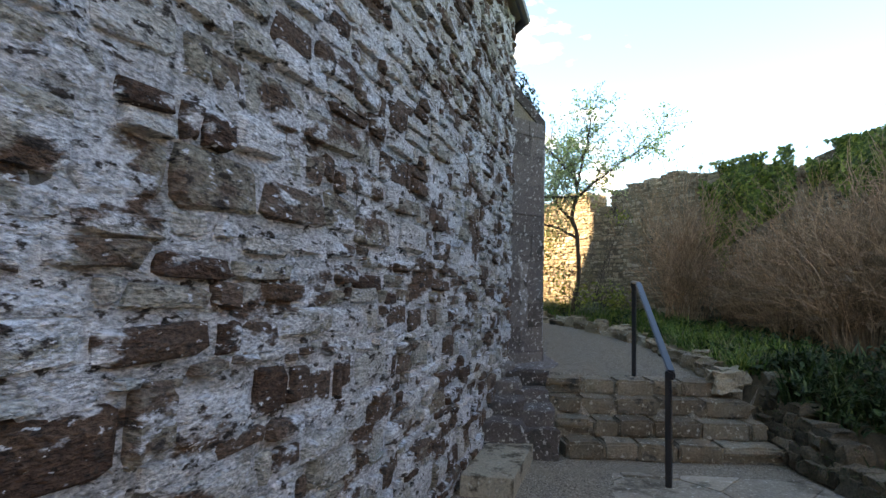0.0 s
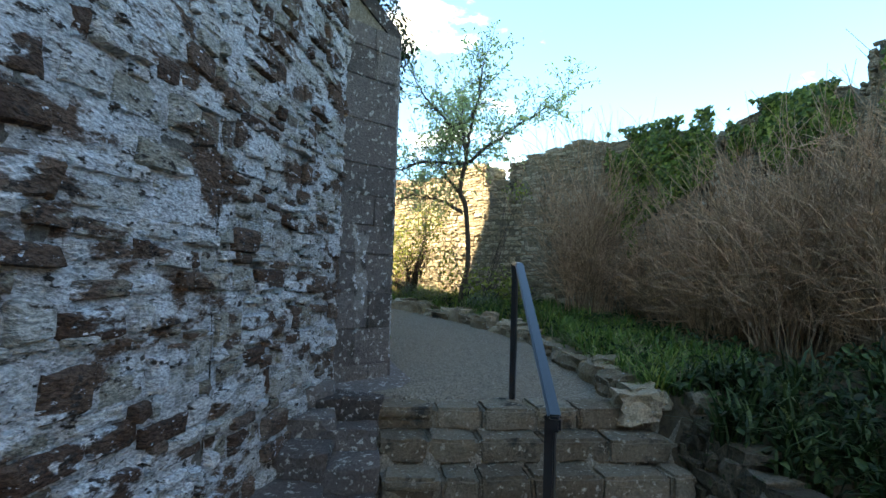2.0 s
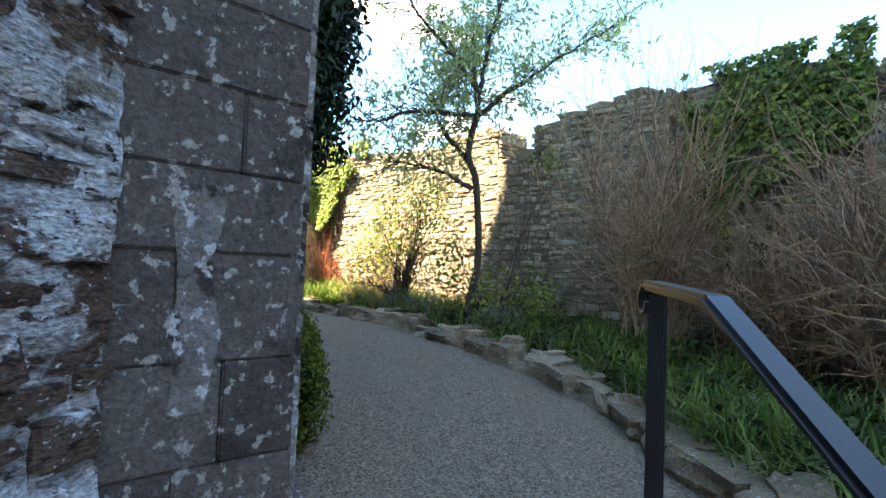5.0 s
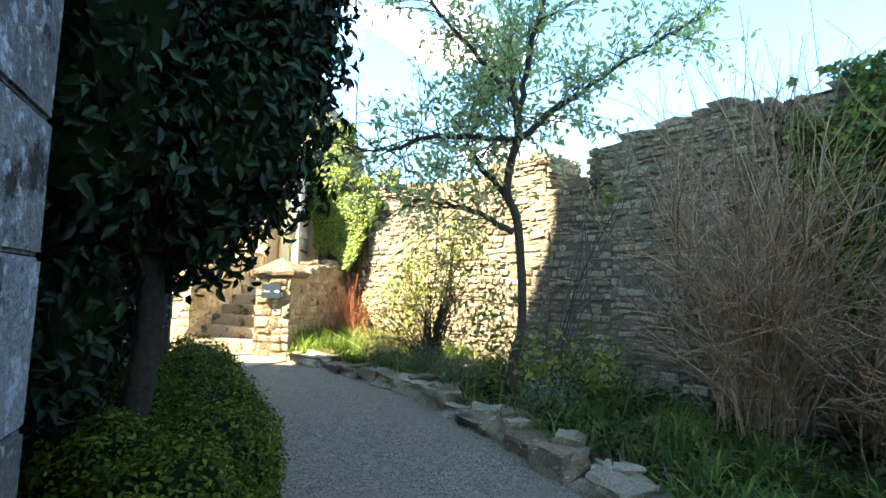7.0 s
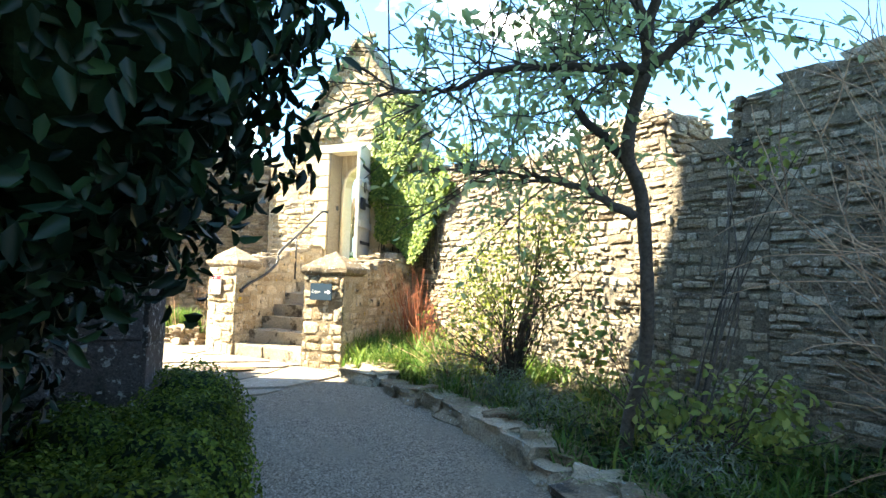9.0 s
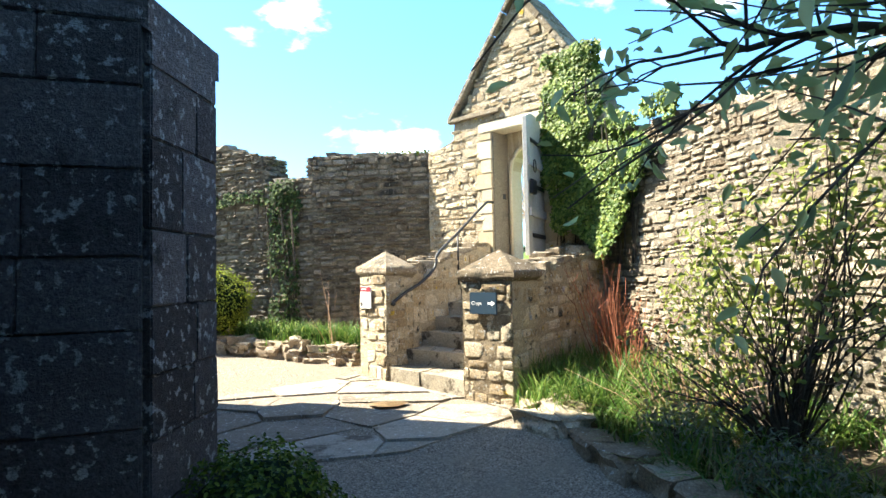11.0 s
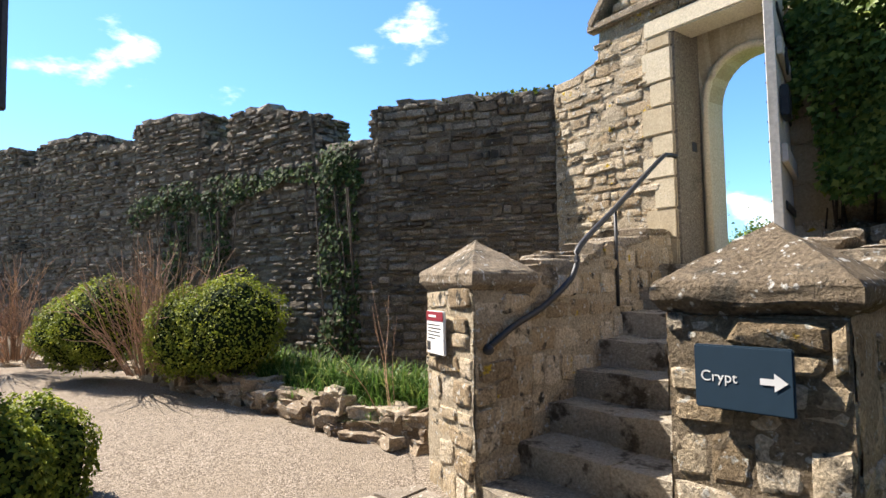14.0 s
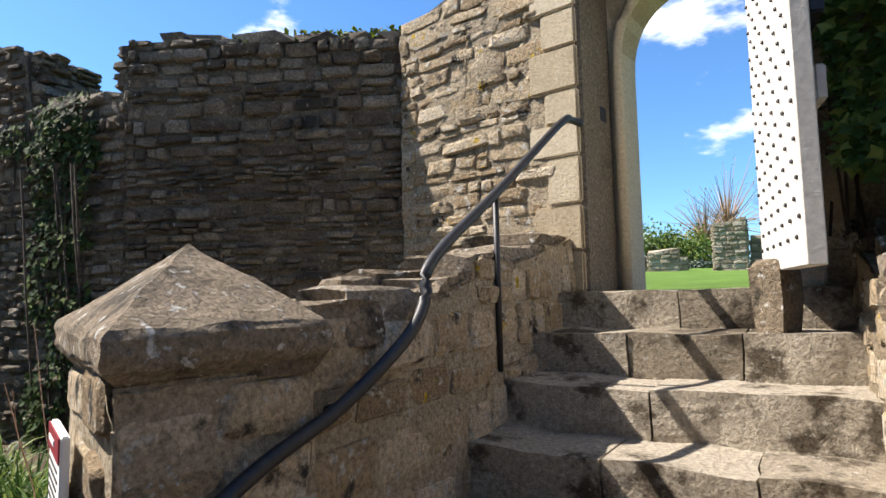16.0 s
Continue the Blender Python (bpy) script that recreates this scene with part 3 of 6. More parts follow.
def ground(x, y):
    """Height of the ground."""
    if not inside(x, y, COURT):
        far = math.hypot(x - 9, y - 17.5)
        return 2.46 + 0.035 * min(far, 45) + 0.030 * max(0, min(far, 160) - 45) + soft_noise(x, y, .05, .3) * min(1, far / 30)
    rel = np.array((x, y)) - STEP_L
    q, l = rel @ STEP_D, rel @ STEP_E
    z = path_z(y) + soft_noise(x, y, .9, .018)
    if y < 14.3 and x > edge_x(max(y, 3.5)) + .05 and not (q > .1 and l < 1.72):
        e = x - edge_x(max(y, 3.5))
        z += .10 * min(1, e / .25) + .05 * min(2.5, e) + soft_noise(x, y, 2.5, .05) * min(1, e)
        if q > -.1:
            return max(.05, .60 - .30 * max(0, q)) + .16 * min(2.5, max(0, l - 1.75)) + soft_noise(x, y, 2.5, .05)
        return z
    if x > 7.9 and y >= 14.0:
        return z + .12
    if -8 < x < 6.25 and y > BED_EDGE(x) + .15:
        return z + .24 * min(1, (y - BED_EDGE(x) - .15) / .3) + soft_noise(x, y, 2.5, .04)
    if q > .12 or (q > -0.22 and l > -.5):
        return -.09 + soft_noise(x, y, .9, .012) if q > .3 else .3
    return z


def zone(x, y):
    if not inside(x, y, COURT):
        return 2
    rel = np.array((x, y)) - STEP_L
    q, l = rel @ STEP_D, rel @ STEP_E
    if q > .1 and l < 1.75:
        return 0
    if y < 14.3 and x > edge_x(max(y, 3.5)) + .05 or (x > 7.95 and y > 14) or (-8 < x < 6.25 and y > BED_EDGE(x) + .12):
        return 1
    return 0


def build_ground():
    near_x, near_y = np.arange(-5, 13.6, .14), np.arange(-5, 25, .14)
    far = np.array([.6, 1.5, 3, 6, 11, 20, 35, 60, 100, 170, 300, 520, 900])
    xs = np.concatenate([-5 - far[::-1], near_x, near_x[-1] + far])
    ys = np.concatenate([-5 - far[::-1], near_y, near_y[-1] + far])
    verts = [(x, y, ground(x, y)) for y in ys for x in xs]
    nx = len(xs)
    faces, mats = [], []
    for j in range(len(ys) - 1):
        for i in range(nx - 1):
            faces.append((j * nx + i, j * nx + i + 1, (j + 1) * nx + i + 1, (j + 1) * nx + i))
            mats.append(zone((xs[i] + xs[i + 1]) / 2, (ys[j] + ys[j + 1]) / 2))
    me = mesh_of("ground", verts, faces, gravel, True)
    for m in (soil, lawn):
        me.materials.append(m)
    me.polygons.foreach_set("material_index", mats)
    tagged(new("ground", me), "gravel path, planted soil beds and mown lawn beyond", "ground", kind="structure")


build_ground()


# ---- walls ----
def along(line):
    s = [0.0]
    for a, b in zip(line, line[1:]):
        s.append(s[-1] + math.dist(a, b))
    return s


def rubble_wall(name, label, line, thick, top, bottom, stone, core_mat, proud, seed, own=None, hs=(.07, .17), ws=(.14, .46), side=1, skip=None, coping=None):
    """A coursed rubble wall; its face looks to the right of the line."""
    w = thing(name, label, "wall", "structure")
    wall_core(w, line, thick, lambda s: bottom(s) - .4, top, core_mat, side, .09)
    r = np.random.default_rng(seed)
    cum = along(line)
    for i, (p, q) in enumerate(zip(line, line[1:])):
        o = cum[i]
        rows = lay_courses(cum[i + 1] - o, lambda s: top(s + o), lambda s: bottom(s + o), r, hs, ws, hole=(lambda c, z, a, b: skip(c + o, z)) if skip else None)
        face_stones(w, p, q, rows, stone, proud, r, (lambda s, z: own(s + o, z)) if own else None)
        skin(w, p, q, bottom(o) - .2, lambda s: top(s + o) - .02, core_mat, seed + i, .011, .019, .045)
    # facing stones on the ends of the merlons
    for s in np.arange(.1, cum[-1] - .1, .02):
        za, zb = top(s - .05), top(s + .05)
        if abs(za - zb) < .2 or abs(top(s - .07) - top(s + .03)) >= abs(za - zb):
            continue
        i = max(k for k in range(len(line) - 1) if cum[k] <= s)
        p, q = np.array(line[i]), np.array(line[i + 1])
        d = (q - p) / np.linalg.norm(q - p)
        a = p + d * (s - cum[i] + (.05 if za > zb else -.05))
        b = a + np.array((-d[1], d[0])) * side * thick
        if za < zb:
            a, b = b, a
        lo, hi = min(za, zb), max(za, zb)
        rows = lay_courses(thick, lambda x: hi, lambda x: lo, r, hs, ws)
        face_stones(w, a, b, rows, stone, proud * 1.6, r)
    # coping of rough slabs along the top
    verts = []
    s = 0.05
    total = cum[-1]
    while s < total - .1:
        wd = .22 + .3 * r.random()
        i = max(k for k in range(len(line) - 1) if cum[k] <= s)
        p, q = np.array(line[i]), np.array(line[i + 1])
        d = (q - p) / np.linalg.norm(q - p)
        n = np.array((-d[1], d[0])) * side
        if abs(top(s) - top(s + wd)) < .06:
            c = p + d * (s - cum[i] + wd / 2)
            zt = (top(s) + top(s + wd)) / 2
            for k in range(2):
                v, f = rock((wd * 1.05, thick * .55, .10 + .06 * r.random()), r, 1, rough=.3)
                cc = c + n * thick * (.22 + .52 * k)
                yaw = math.atan2(d[1], d[0]) + (r.random() - .5) * .15
                m = Matrix.Translation((*cc, zt - .045)) @ Matrix.Rotation(yaw, 4, "Z")
                verts.append(([tuple(m @ Vector(x)) for x in v], f))
        s += wd
    v, f = merge(verts)
    part_of("coping", v, f, stone, w, kind="stuff")
    return w


right_top = lerp_table([0, 1.5, 4.1, 4.15, 5.30, 5.34, 6.05, 6.1, 7.0, 7.65, 8.1, 8.2, 8.42, 8.46, 9.6, 10.42, 10.48, 10.65, 10.7, 11.2, 12.25, 12.33, 12.5, 12.55, 12.9, 14.0, 25],
                       [4.35, 4.05, 3.85, 4.05, 4.06, 3.55, 3.58, 4.02, 4.11, 4.18, 4.14, 3.56, 3.56, 4.06, 4.06, 3.84, 3.56, 3.56, 3.93, 4.04, 4.06, 3.8, 3.8, 4.48, 4.55, 4.6, 4.6])
rubble_wall("wall_east", "tall coursed rubble garden wall with broken battlements", RIGHT_WALL, .7, right_top, lambda s: lerp_table([0, 5, 8, 12, 26], [1.1, 1.05, .95, .8, .7])(s),
            wall_stone, wall_mortar, .025, 11, hs=(.04, .12), ws=(.08, .36), own=lambda s, z: 5.4 < s < 7.6 and z < 3.6)
far_top = lerp_table([0, 2.6, 2.64, 3.5, 3.55, 5.5, 5.54, 6.75, 6.8, 8.55, 8.6, 9.36, 9.40, 10.4, 11.15, 11.2, 12.30, 12.34, 15],
                     [5.4, 5.4, 4.9, 4.9, 5.35, 5.3, 4.98, 4.95, 5.28, 5.2, 4.6, 4.58, 5.05, 4.92, 4.72, 4.2, 4.16, 4.58, 4.50])
rubble_wall("wall_north", "shaded rubble boundary wall with worn merlons", FAR_WALL, .6, far_top, lambda s: 1.1, shaded_far_stone, shaded_far_mortar, .042, 12, hs=(.045, .13), ws=(.08, .34),
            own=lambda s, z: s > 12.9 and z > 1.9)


# unseen wall added behind the start; it blocks low sky light from the south
rubble_wall("wall_sky_block", "unseen plain rubble wall added to block low sky light", [(8.8, -5.0), (-4.6, -5.6), (-4.6, -2.4)], .6, lambda s: 3.2, lambda s: -.1, wall_stone, wall_mortar, .025, 13, hs=(.12, .26), ws=(.2, .6))


# ---- gate wall with its gable, doorway and arch ----
def dw(s, out=0.0, z=0.0):
    p = JAMB + DW * s + DN * out
    return (p[0], p[1], z)


def build_gate_wall():
    w = thing("wall_gate", "sunlit rubble gable wall with ashlar doorway at stair head", "wall", "structure")
    r = np.random.default_rng(5)
    L0, L1, R0, R1 = -1.42, 0.0, .92, 2.0
    LIN = 4.66
    gable = lerp_table([-1.42, -.80, -.78, -.62, .55, 1.75, 1.9, 2.0], [4.50, 4.66, 5.02, 5.06, 6.75, 5.15, 4.6, 4.4])
    T = .75
    cols = list(np.linspace(L0, R1, 46))
    parts = []
    for a, b in zip(cols, cols[1:]):
        za, zb = gable(a), gable(b)
        lo = LIN + .16 if (a > L1 - .05 and b < R0 + .05) else 1.0
        v = [dw(a, 0, lo), dw(b, 0, lo), dw(b, -T, lo), dw(a, -T, lo), dw(a, 0, za), dw(b, 0, zb), dw(b, -T, zb), dw(a, -T, za)]
        parts.append((v, [(3, 2, 1, 0), (4, 5, 6, 7), (0, 1, 5, 4), (1, 2, 6, 5), (2, 3, 7, 6), (3, 0, 4, 7)]))
    v, f = merge(parts)
    part_of("core", v, f, wall_mortar, w)
    rows = lay_courses(R1 - L0, lambda s: gable(s + L0), lambda s: 2.3, r, (.06, .17), (.10, .42),
                       hole=lambda c, z, a, b: (L1 - .26 < c + L0 < R0 + .2 and z < LIN + .2))
    skin(w, dw(L0)[:2], dw(R1)[:2], 2.2, lambda s: gable(s + L0) - .03, pier_mortar, 9, .008, .016, .045, skip=lambda s, z: L1 - .04 < s + L0 < R0 + .04 and z < LIN + .14)
    face_stones(w, dw(L0)[:2], dw(R1)[:2], rows, pier_stone, .02, r, own=lambda s, z: s < 1.3)
    # dressed quoins of the left jamb and right jamb
    for side, s0 in ((-1, L1), (1, R0)):
        z = 2.53
        k = 0
        while z < LIN - .02:
            h = min(.2 + .16 * r.random(), LIN - z)
            wd = (.30 if k % 2 else .2) + .04 * r.random()
            bm = bm_box(wd, .5, h - .006, None, .012)
            m = Matrix.Translation(dw(s0 + side * wd / 2, -.222, z + h / 2)) @ Matrix.Rotation(math.atan2(DW[1], DW[0]), 4, "Z")
            bmesh.ops.transform(bm, matrix=m, verts=bm.verts)
            part("quoin", bm, ashlar, w)
            z += h
            k += 1
    rotm = Matrix.Rotation(math.atan2(DW[1], DW[0]), 4, "Z")
    part("lintel", bm_box(1.46, .34, .17, Matrix.Translation(dw(.46, -.14, LIN + .085)) @ rotm, .015), ashlar, w, "pale weathered stone lintel")
    # inner arched frame, set back in the opening
    arch = []
    c0, half, spring, rise = .48, .40, 3.95, .50
    outline = [(c0 - half, 2.53)] + [(c0 - half * math.cos(a), spring + rise * math.sin(a) ** .8) for a in np.linspace(0, math.pi, 21)] + [(c0 + half, 2.53)]
    outer = [(L1 - .1, 2.53)] + [(L1 - .1 + (R0 - L1 + .2) * k / 20, 4.75) for k in range(21)] + [(R0 + .1, 2.53)]
    for (a, b), (c, d) in zip(zip(outline, outline[1:]), zip(outer, outer[1:])):
        for y0, y1 in ((-.40, -.70),):
            v = [dw(a[0], y0, a[1]), dw(b[0], y0, b[1]), dw(d[0], y0, d[1]), dw(c[0], y0, c[1]), dw(a[0], y1, a[1]), dw(b[0], y1, b[1]), dw(d[0], y1, d[1]), dw(c[0], y1, c[1])]
            arch.append((v, [(0, 1, 2, 3), (7, 6, 5, 4), (0, 4, 5, 1), (2, 6, 7, 3)]))
    v, f = merge(arch)
    part_of("arch", v, f, ashlar, w, "moulded ashlar arch")
    # roll moulding round the arch
    roll = [dw(x + (.03 if x < c0 else -.03) * 0, -.385, z) for x, z in outline]
    v, f = tube(roll, .035, 8)
    part_of("arch_moulding", v, f, ashlar, w, smooth=True)
    part("bolt_hole", bm_box(.03, .08, .09, Matrix.Translation(dw(.012, -.27, 3.62)) @ rotm), iron, w, "dark square bolt socket")
    # gable coping and kneeler
    for (sa, za), (sb, zb) in (((-.86, 5.0), (.55, 6.83)), ((1.86, 5.05), (.55, 6.83))):
        n = 6
        for k in range(n):
            a, b = np.array((sa, za)), np.array((sb, zb))
            p, q = a + (b - a) * k / n, a + (b - a) * (k + 1) / n
            bm = bm_box(np.linalg.norm(q - p) - .008, T + .12, .09, None, .015)
            c = (p + q) / 2
            m = Matrix.Translation(dw(c[0], -T / 2 + .03, c[1])) @ rotm @ Matrix.Rotation(-math.atan2(q[1] - p[1], q[0] - p[0]), 4, "Y")
            bmesh.ops.transform(bm, matrix=m, verts=bm.verts)
            part("gable_coping", bm, cap_stone, w)
    part("string_course", bm_box(1.1, .12, .08, Matrix.Translation(dw(-.35, .02, 4.98)) @ rotm, .015), cap_stone, w)
    # finial cross
    part("finial", merge_bm([(.12, .12, .3, dw(.55, -T / 2, 7.0)), (.3, .1, .09, dw(.55, -T / 2, 7.08)), (.2, .2, .1, dw(.55, -T / 2, 6.86))], rotm, .02), cap_stone, w, "small stone cross finial")


def merge_bm(boxes, rot, bevel):
    out = bmesh.new()
    for sx, sy, sz, c in boxes:
        b = bm_box(sx, sy, sz, None, bevel)
        bmesh.ops.transform(b, matrix=Matrix.Translation(c) @ rot, verts=b.verts)
        me = bpy.data.meshes.new("tmp")
        b.to_mesh(me)
        b.free()
        out.from_mesh(me)
        bpy.data.meshes.remove(me)
    return out


build_gate_wall()


def build_door():
    """The studded plank door, swung inwards."""
    hinge, free = np.array((8.90, 17.06)), np.array((8.46, 16.26))
    L = np.linalg.norm(free - hinge)
    d = (free - hinge) / L
    ang = math.atan2(d[1], d[0])
    base = Matrix.Translation((hinge[0], hinge[1], 2.60)) @ Matrix.Rotation(ang, 4, "Z")
    door = thing("plank_door", "bleached oak plank door standing open, studded and iron-strapped", "door")
    n, H = 6, 2.02
    pw = L / n

    def top(x):
        return H - .42 * max(0, (.45 * L - x) / (.45 * L)) ** 2 * .3 - .10 * max(0, (x - .55 * L) / (.45 * L)) ** 2

    for i in range(n):
        x0, x1 = i * pw + .002, (i + 1) * pw - .002
        v, f = prism([(x0, -.03), (x1, -.03), (x1, .03), (x0, .03)], 0, [top(x0), top(x1), top(x1), top(x0)])
        bm = bmesh.new()
        vs = [bm.verts.new(base @ Vector(p)) for p in v]
        for q in f:
            bm.faces.new([vs[k] for k in q])
        bmesh.ops.bevel(bm, geom=bm.edges[:], offset=.004, segments=1, affect="EDGES")
        part("plank", bm, bleached_oak, door)
    stud = bmesh.new()
    bmesh.ops.create_icosphere(stud, subdivisions=1, radius=.0095)
    bmesh.ops.scale(stud, vec=(1, .8, 1), verts=stud.verts)
    me = bpy.data.meshes.new("stud")
    stud.to_mesh(me)
    stud.free()
    me.materials.append(iron)
    for i in range(n):
        for z in np.arange(.1, 1.9, .13):
            for dx in (.3, .7):
                o = under(new("stud", me), door)
                o.matrix_local = base @ Matrix.Translation(((i + dx) * pw, -.034, z + (.065 if dx > .5 else 0)))
    for z in (.28, .98, 1.62):
        part("strap_hinge", bm_box(L * .8, .012, .06, base @ Matrix.Translation((L * .42, .037, z)), .004), iron, door, "black iron strap hinge")
    for z in (.6, 1.3):
        part("ledge", bm_box(L * .96, .035, .12, base @ Matrix.Translation((L * .5, .05, z)), .006), bleached_oak, door)
    part("lock_box", bm_box(.22, .05, .2, base @ Matrix.Translation((L * .82, .062, .95)), .008), iron, door, "iron lock case")
    ring = [base @ Vector((L * .75 + .07 * math.cos(a), +.075, 1.25 + .09 * math.sin(a))) for a in np.linspace(0, 2 * math.pi, 17)]
    v, f = tube(ring, .007, 6)
    part_of("ring_handle", v, f, iron, door, "iron ring handle", True)
    v, f = rock((.16, .14, .34), np.random.default_rng(4), 2)
    ob = part_of("door_stop_stone", [(x * 1.0, y, z) for x, y, z in v], f, cap_stone)
    ob.matrix_world = Matrix.Translation((8.70, 16.77, 2.335)) @ Matrix.Rotation(.4, 4, "Z")
    tagged(ob, "rough yellow stone propping the open door", "stone")


build_door()

# ---- chapel ----
def build_chapel():
    ch = thing("wall_chapel", "weathered grey chapel wall of mortared rubble with buttresses", "wall", "structure")
    body = CHAPEL + [(-4.0, 15.45)]
    v, f = prism(body, -.3, 4.85)
    part_of("core", v, f, dark_render, ch)
    r = np.random.default_rng(21)
    for i, (p, q) in enumerate(zip(CHAPEL, CHAPEL[1:])):
        L = math.dist(p, q)
        zb = (0, 0, .6, .9, 1.0)[i]
        if i == 0:
            rows = lay_courses(L, lambda s: 4.8, lambda s: zb, r, (.045, .21), (.08, .46), gap=.014, wander=.05)
            rows = [x for x in rows if x[0] > 3.5]
            face_stones(ch, p, q, rows, chapel_stone, .034, r, own=lambda s, z: s > 7.2 and z < 3.2)
        else:
            rows = lay_courses(L, lambda s: 4.8, lambda s: zb, r, (.05, .2), (.10, .44), gap=.012, wander=.05)
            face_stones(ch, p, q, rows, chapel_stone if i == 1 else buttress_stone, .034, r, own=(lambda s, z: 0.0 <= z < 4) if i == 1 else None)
    a, b = np.array(CHAPEL[0]), np.array(CHAPEL[1])
    skin(ch, a + (b - a) * .35, b, -.2, lambda s: 4.8, render_mat, 3, .013, .019, .028)
    skin(ch, CHAPEL[1], CHAPEL[2], -.2, lambda s: 4.8, render_mat, 4, .015, .019, .026)
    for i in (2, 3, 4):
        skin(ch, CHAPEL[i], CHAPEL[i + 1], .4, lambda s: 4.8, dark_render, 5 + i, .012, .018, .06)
    # unseen masses added above the eaves, sized to throw the chapel's shadow
    c = np.mean(body, axis=0)
    inner = [(-4.0, -1.4), (2.2, 4.8), (3.5, 6.2), (4.1, 11.0), (3.3, 13.6), (2.65, 15.75), (-4.0, 15.75)]
    v, f = prism(inner, -.3, 8.2)
    part_of("lower_roof", v, f, render_mat, ch)
    shade_plan = inner[:4] + [(3.3, 13.7), (-4.0, 16.3)]
    part_of("upper_storey", *prism(shade_plan, 8.2, 15.5), render_mat, ch)
    part_of("roof_slope", *prism([(3.3, 13.7), (2.85, 15.15), (-4.0, 16.2), (-4.0, 13.7)], 8.2, [11.7, 8.5, 8.5, 11.7]), render_mat, ch)
    eave = [tuple(np.array(p) - (c - np.array(p)) / np.linalg.norm(c - np.array(p)) * .10) for p in body]
    v, f = prism(eave, 4.85, 4.97)
    part_of("eaves_course", v, f, ashlar, ch)
    # lead gutter along the eaves
    pts = [(p[0], p[1], 4.83) for p in [tuple(np.array(p) - (c - np.array(p)) / np.linalg.norm(c - np.array(p)) * .16) for p in CHAPEL]]
    v, f = tube(pts, .06, 8)
    part_of("gutter", v, f, lead, ch)
    # diagonal buttresses
    def buttress(quad, z0, z1, drop):
        b = part_of("buttress", *prism(quad, z0 - .3, [z1, z1 - drop, z1 - drop, z1]), wall_mortar, ch)
        S, E, B, K = [np.array(x) for x in quad]
        rr = np.random.default_rng(int(z1 * 100))
        for p, q in ((S, E), (E, B)):
            L = np.linalg.norm(q - p)
            d = (q - p) / L
            n = np.array((d[1], -d[0]))
            z = z0
            while z < z1 - drop - .05:
                h = min(.24 + .14 * rr.random(), z1 - drop - z)
                cuts = [0, L] if L < .5 or rr.random() < .25 else [0, L * (.35 + .3 * rr.random()), L]
                for a, bb in zip(cuts, cuts[1:]):
                    bm = bm_box(bb - a - .003, .06, h - .003, None, .007)
                    for vt in bm.verts:
                        vt.co += Vector((0, .008 * noise.noise(vt.co * 6 + Vector((z * 7, a, 0))), 0))
                    o = p + d * (a + bb) / 2 + n * .004
                    bmesh.ops.transform(bm, matrix=Matrix.Translation((*o, z + h / 2)) @ Matrix.Rotation(math.atan2(d[1], d[0]), 4, "Z"), verts=bm.verts)
                    part("ashlar_block", bm, limed_ashlar if p is E and z0 < .7 else buttress_stone, b)
                z += h
        cen = (S + E + B + K) / 4
        big = [tuple(cen + (x - cen) * 1.08) for x in (S, E, B, K)]
        part_of("weathering", *prism(big, [z1 - .02, z1 - drop - .1, z1 - drop - .1, z1 - .02], [z1 + .16, z1 - drop + .04, z1 - drop + .04, z1 + .16]), buttress_stone, b, "sloping stone weathering")
        foot = [tuple(cen + (x - cen) * 1.14) for x in (S, E, B, K)]
        part_of("plinth", *prism(foot, z0 - .3, z0 + .30, .04), buttress_stone, b)
    buttress([(4.22, 5.84), (4.83, 5.92), (4.95, 6.48), (4.30, 6.50)], .5, 4.0, .36)
    patch = [(4.44 + .015 * math.sin(k * 2.3), 1.22 + .11 * k) for k in range(7)] + [(4.56 + .02 * math.sin(k * 1.7 + 1), 1.22 + .11 * (6 - k)) for k in range(7)]
    part_of("lime_patch", [(x, 5.84 + (x - 4.22) * .131 - .0375, z) for x, z in patch], [tuple(range(14))[::-1]], limed_ashlar, ch, "pale patch of flaking limewash")
    part_of("footing", *prism([(3.98, 5.50), (4.32, 5.22), (5.02, 5.78), (5.12, 6.6), (4.3, 6.6)], -.2, [.5, .5, .62, .8, .8], .03), buttress_stone, ch, "rough stone footing")
    buttress([(4.85, 10.70), (5.66, 10.88), (5.74, 11.45), (4.85, 11.5)], .85, 3.9, .45)
    # doorway jamb of moulded ashlar at the porch
    corner = np.array(CHAPEL[5])
    dd = (np.array(CHAPEL[4]) - corner) / math.dist(CHAPEL[4], CHAPEL[5])
    nn = np.array((.944, .33))
    turn = Matrix.Rotation(math.atan2(dd[1], dd[0]), 4, "Z")
    for a, wd, out in ((-.03, .17, .09), (.15, .07, .05), (.23, .13, .085), (.37, .06, .035), (.44, .15, .065), (.60, .09, .03), (.70, .20, .05), (.91, .06, .025), (.98, .22, .04), (1.21, .3, .02)):
        o = corner + dd * (a + wd / 2) + nn * (out - .05)
        part("porch_jamb", bm_box(wd + .012, .14, 3.75, Matrix.Translation((*o, 2.8)) @ turn, .02), porch_ashlar, ch)
    o = corner - dd * .14 + nn * .05
    part("verge_board", bm_box(.10, .34, 1.5, Matrix.Translation((*o, 4.3)) @ turn, .01), dark_oak, ch, "weathered board under the porch eaves")


build_chapel()


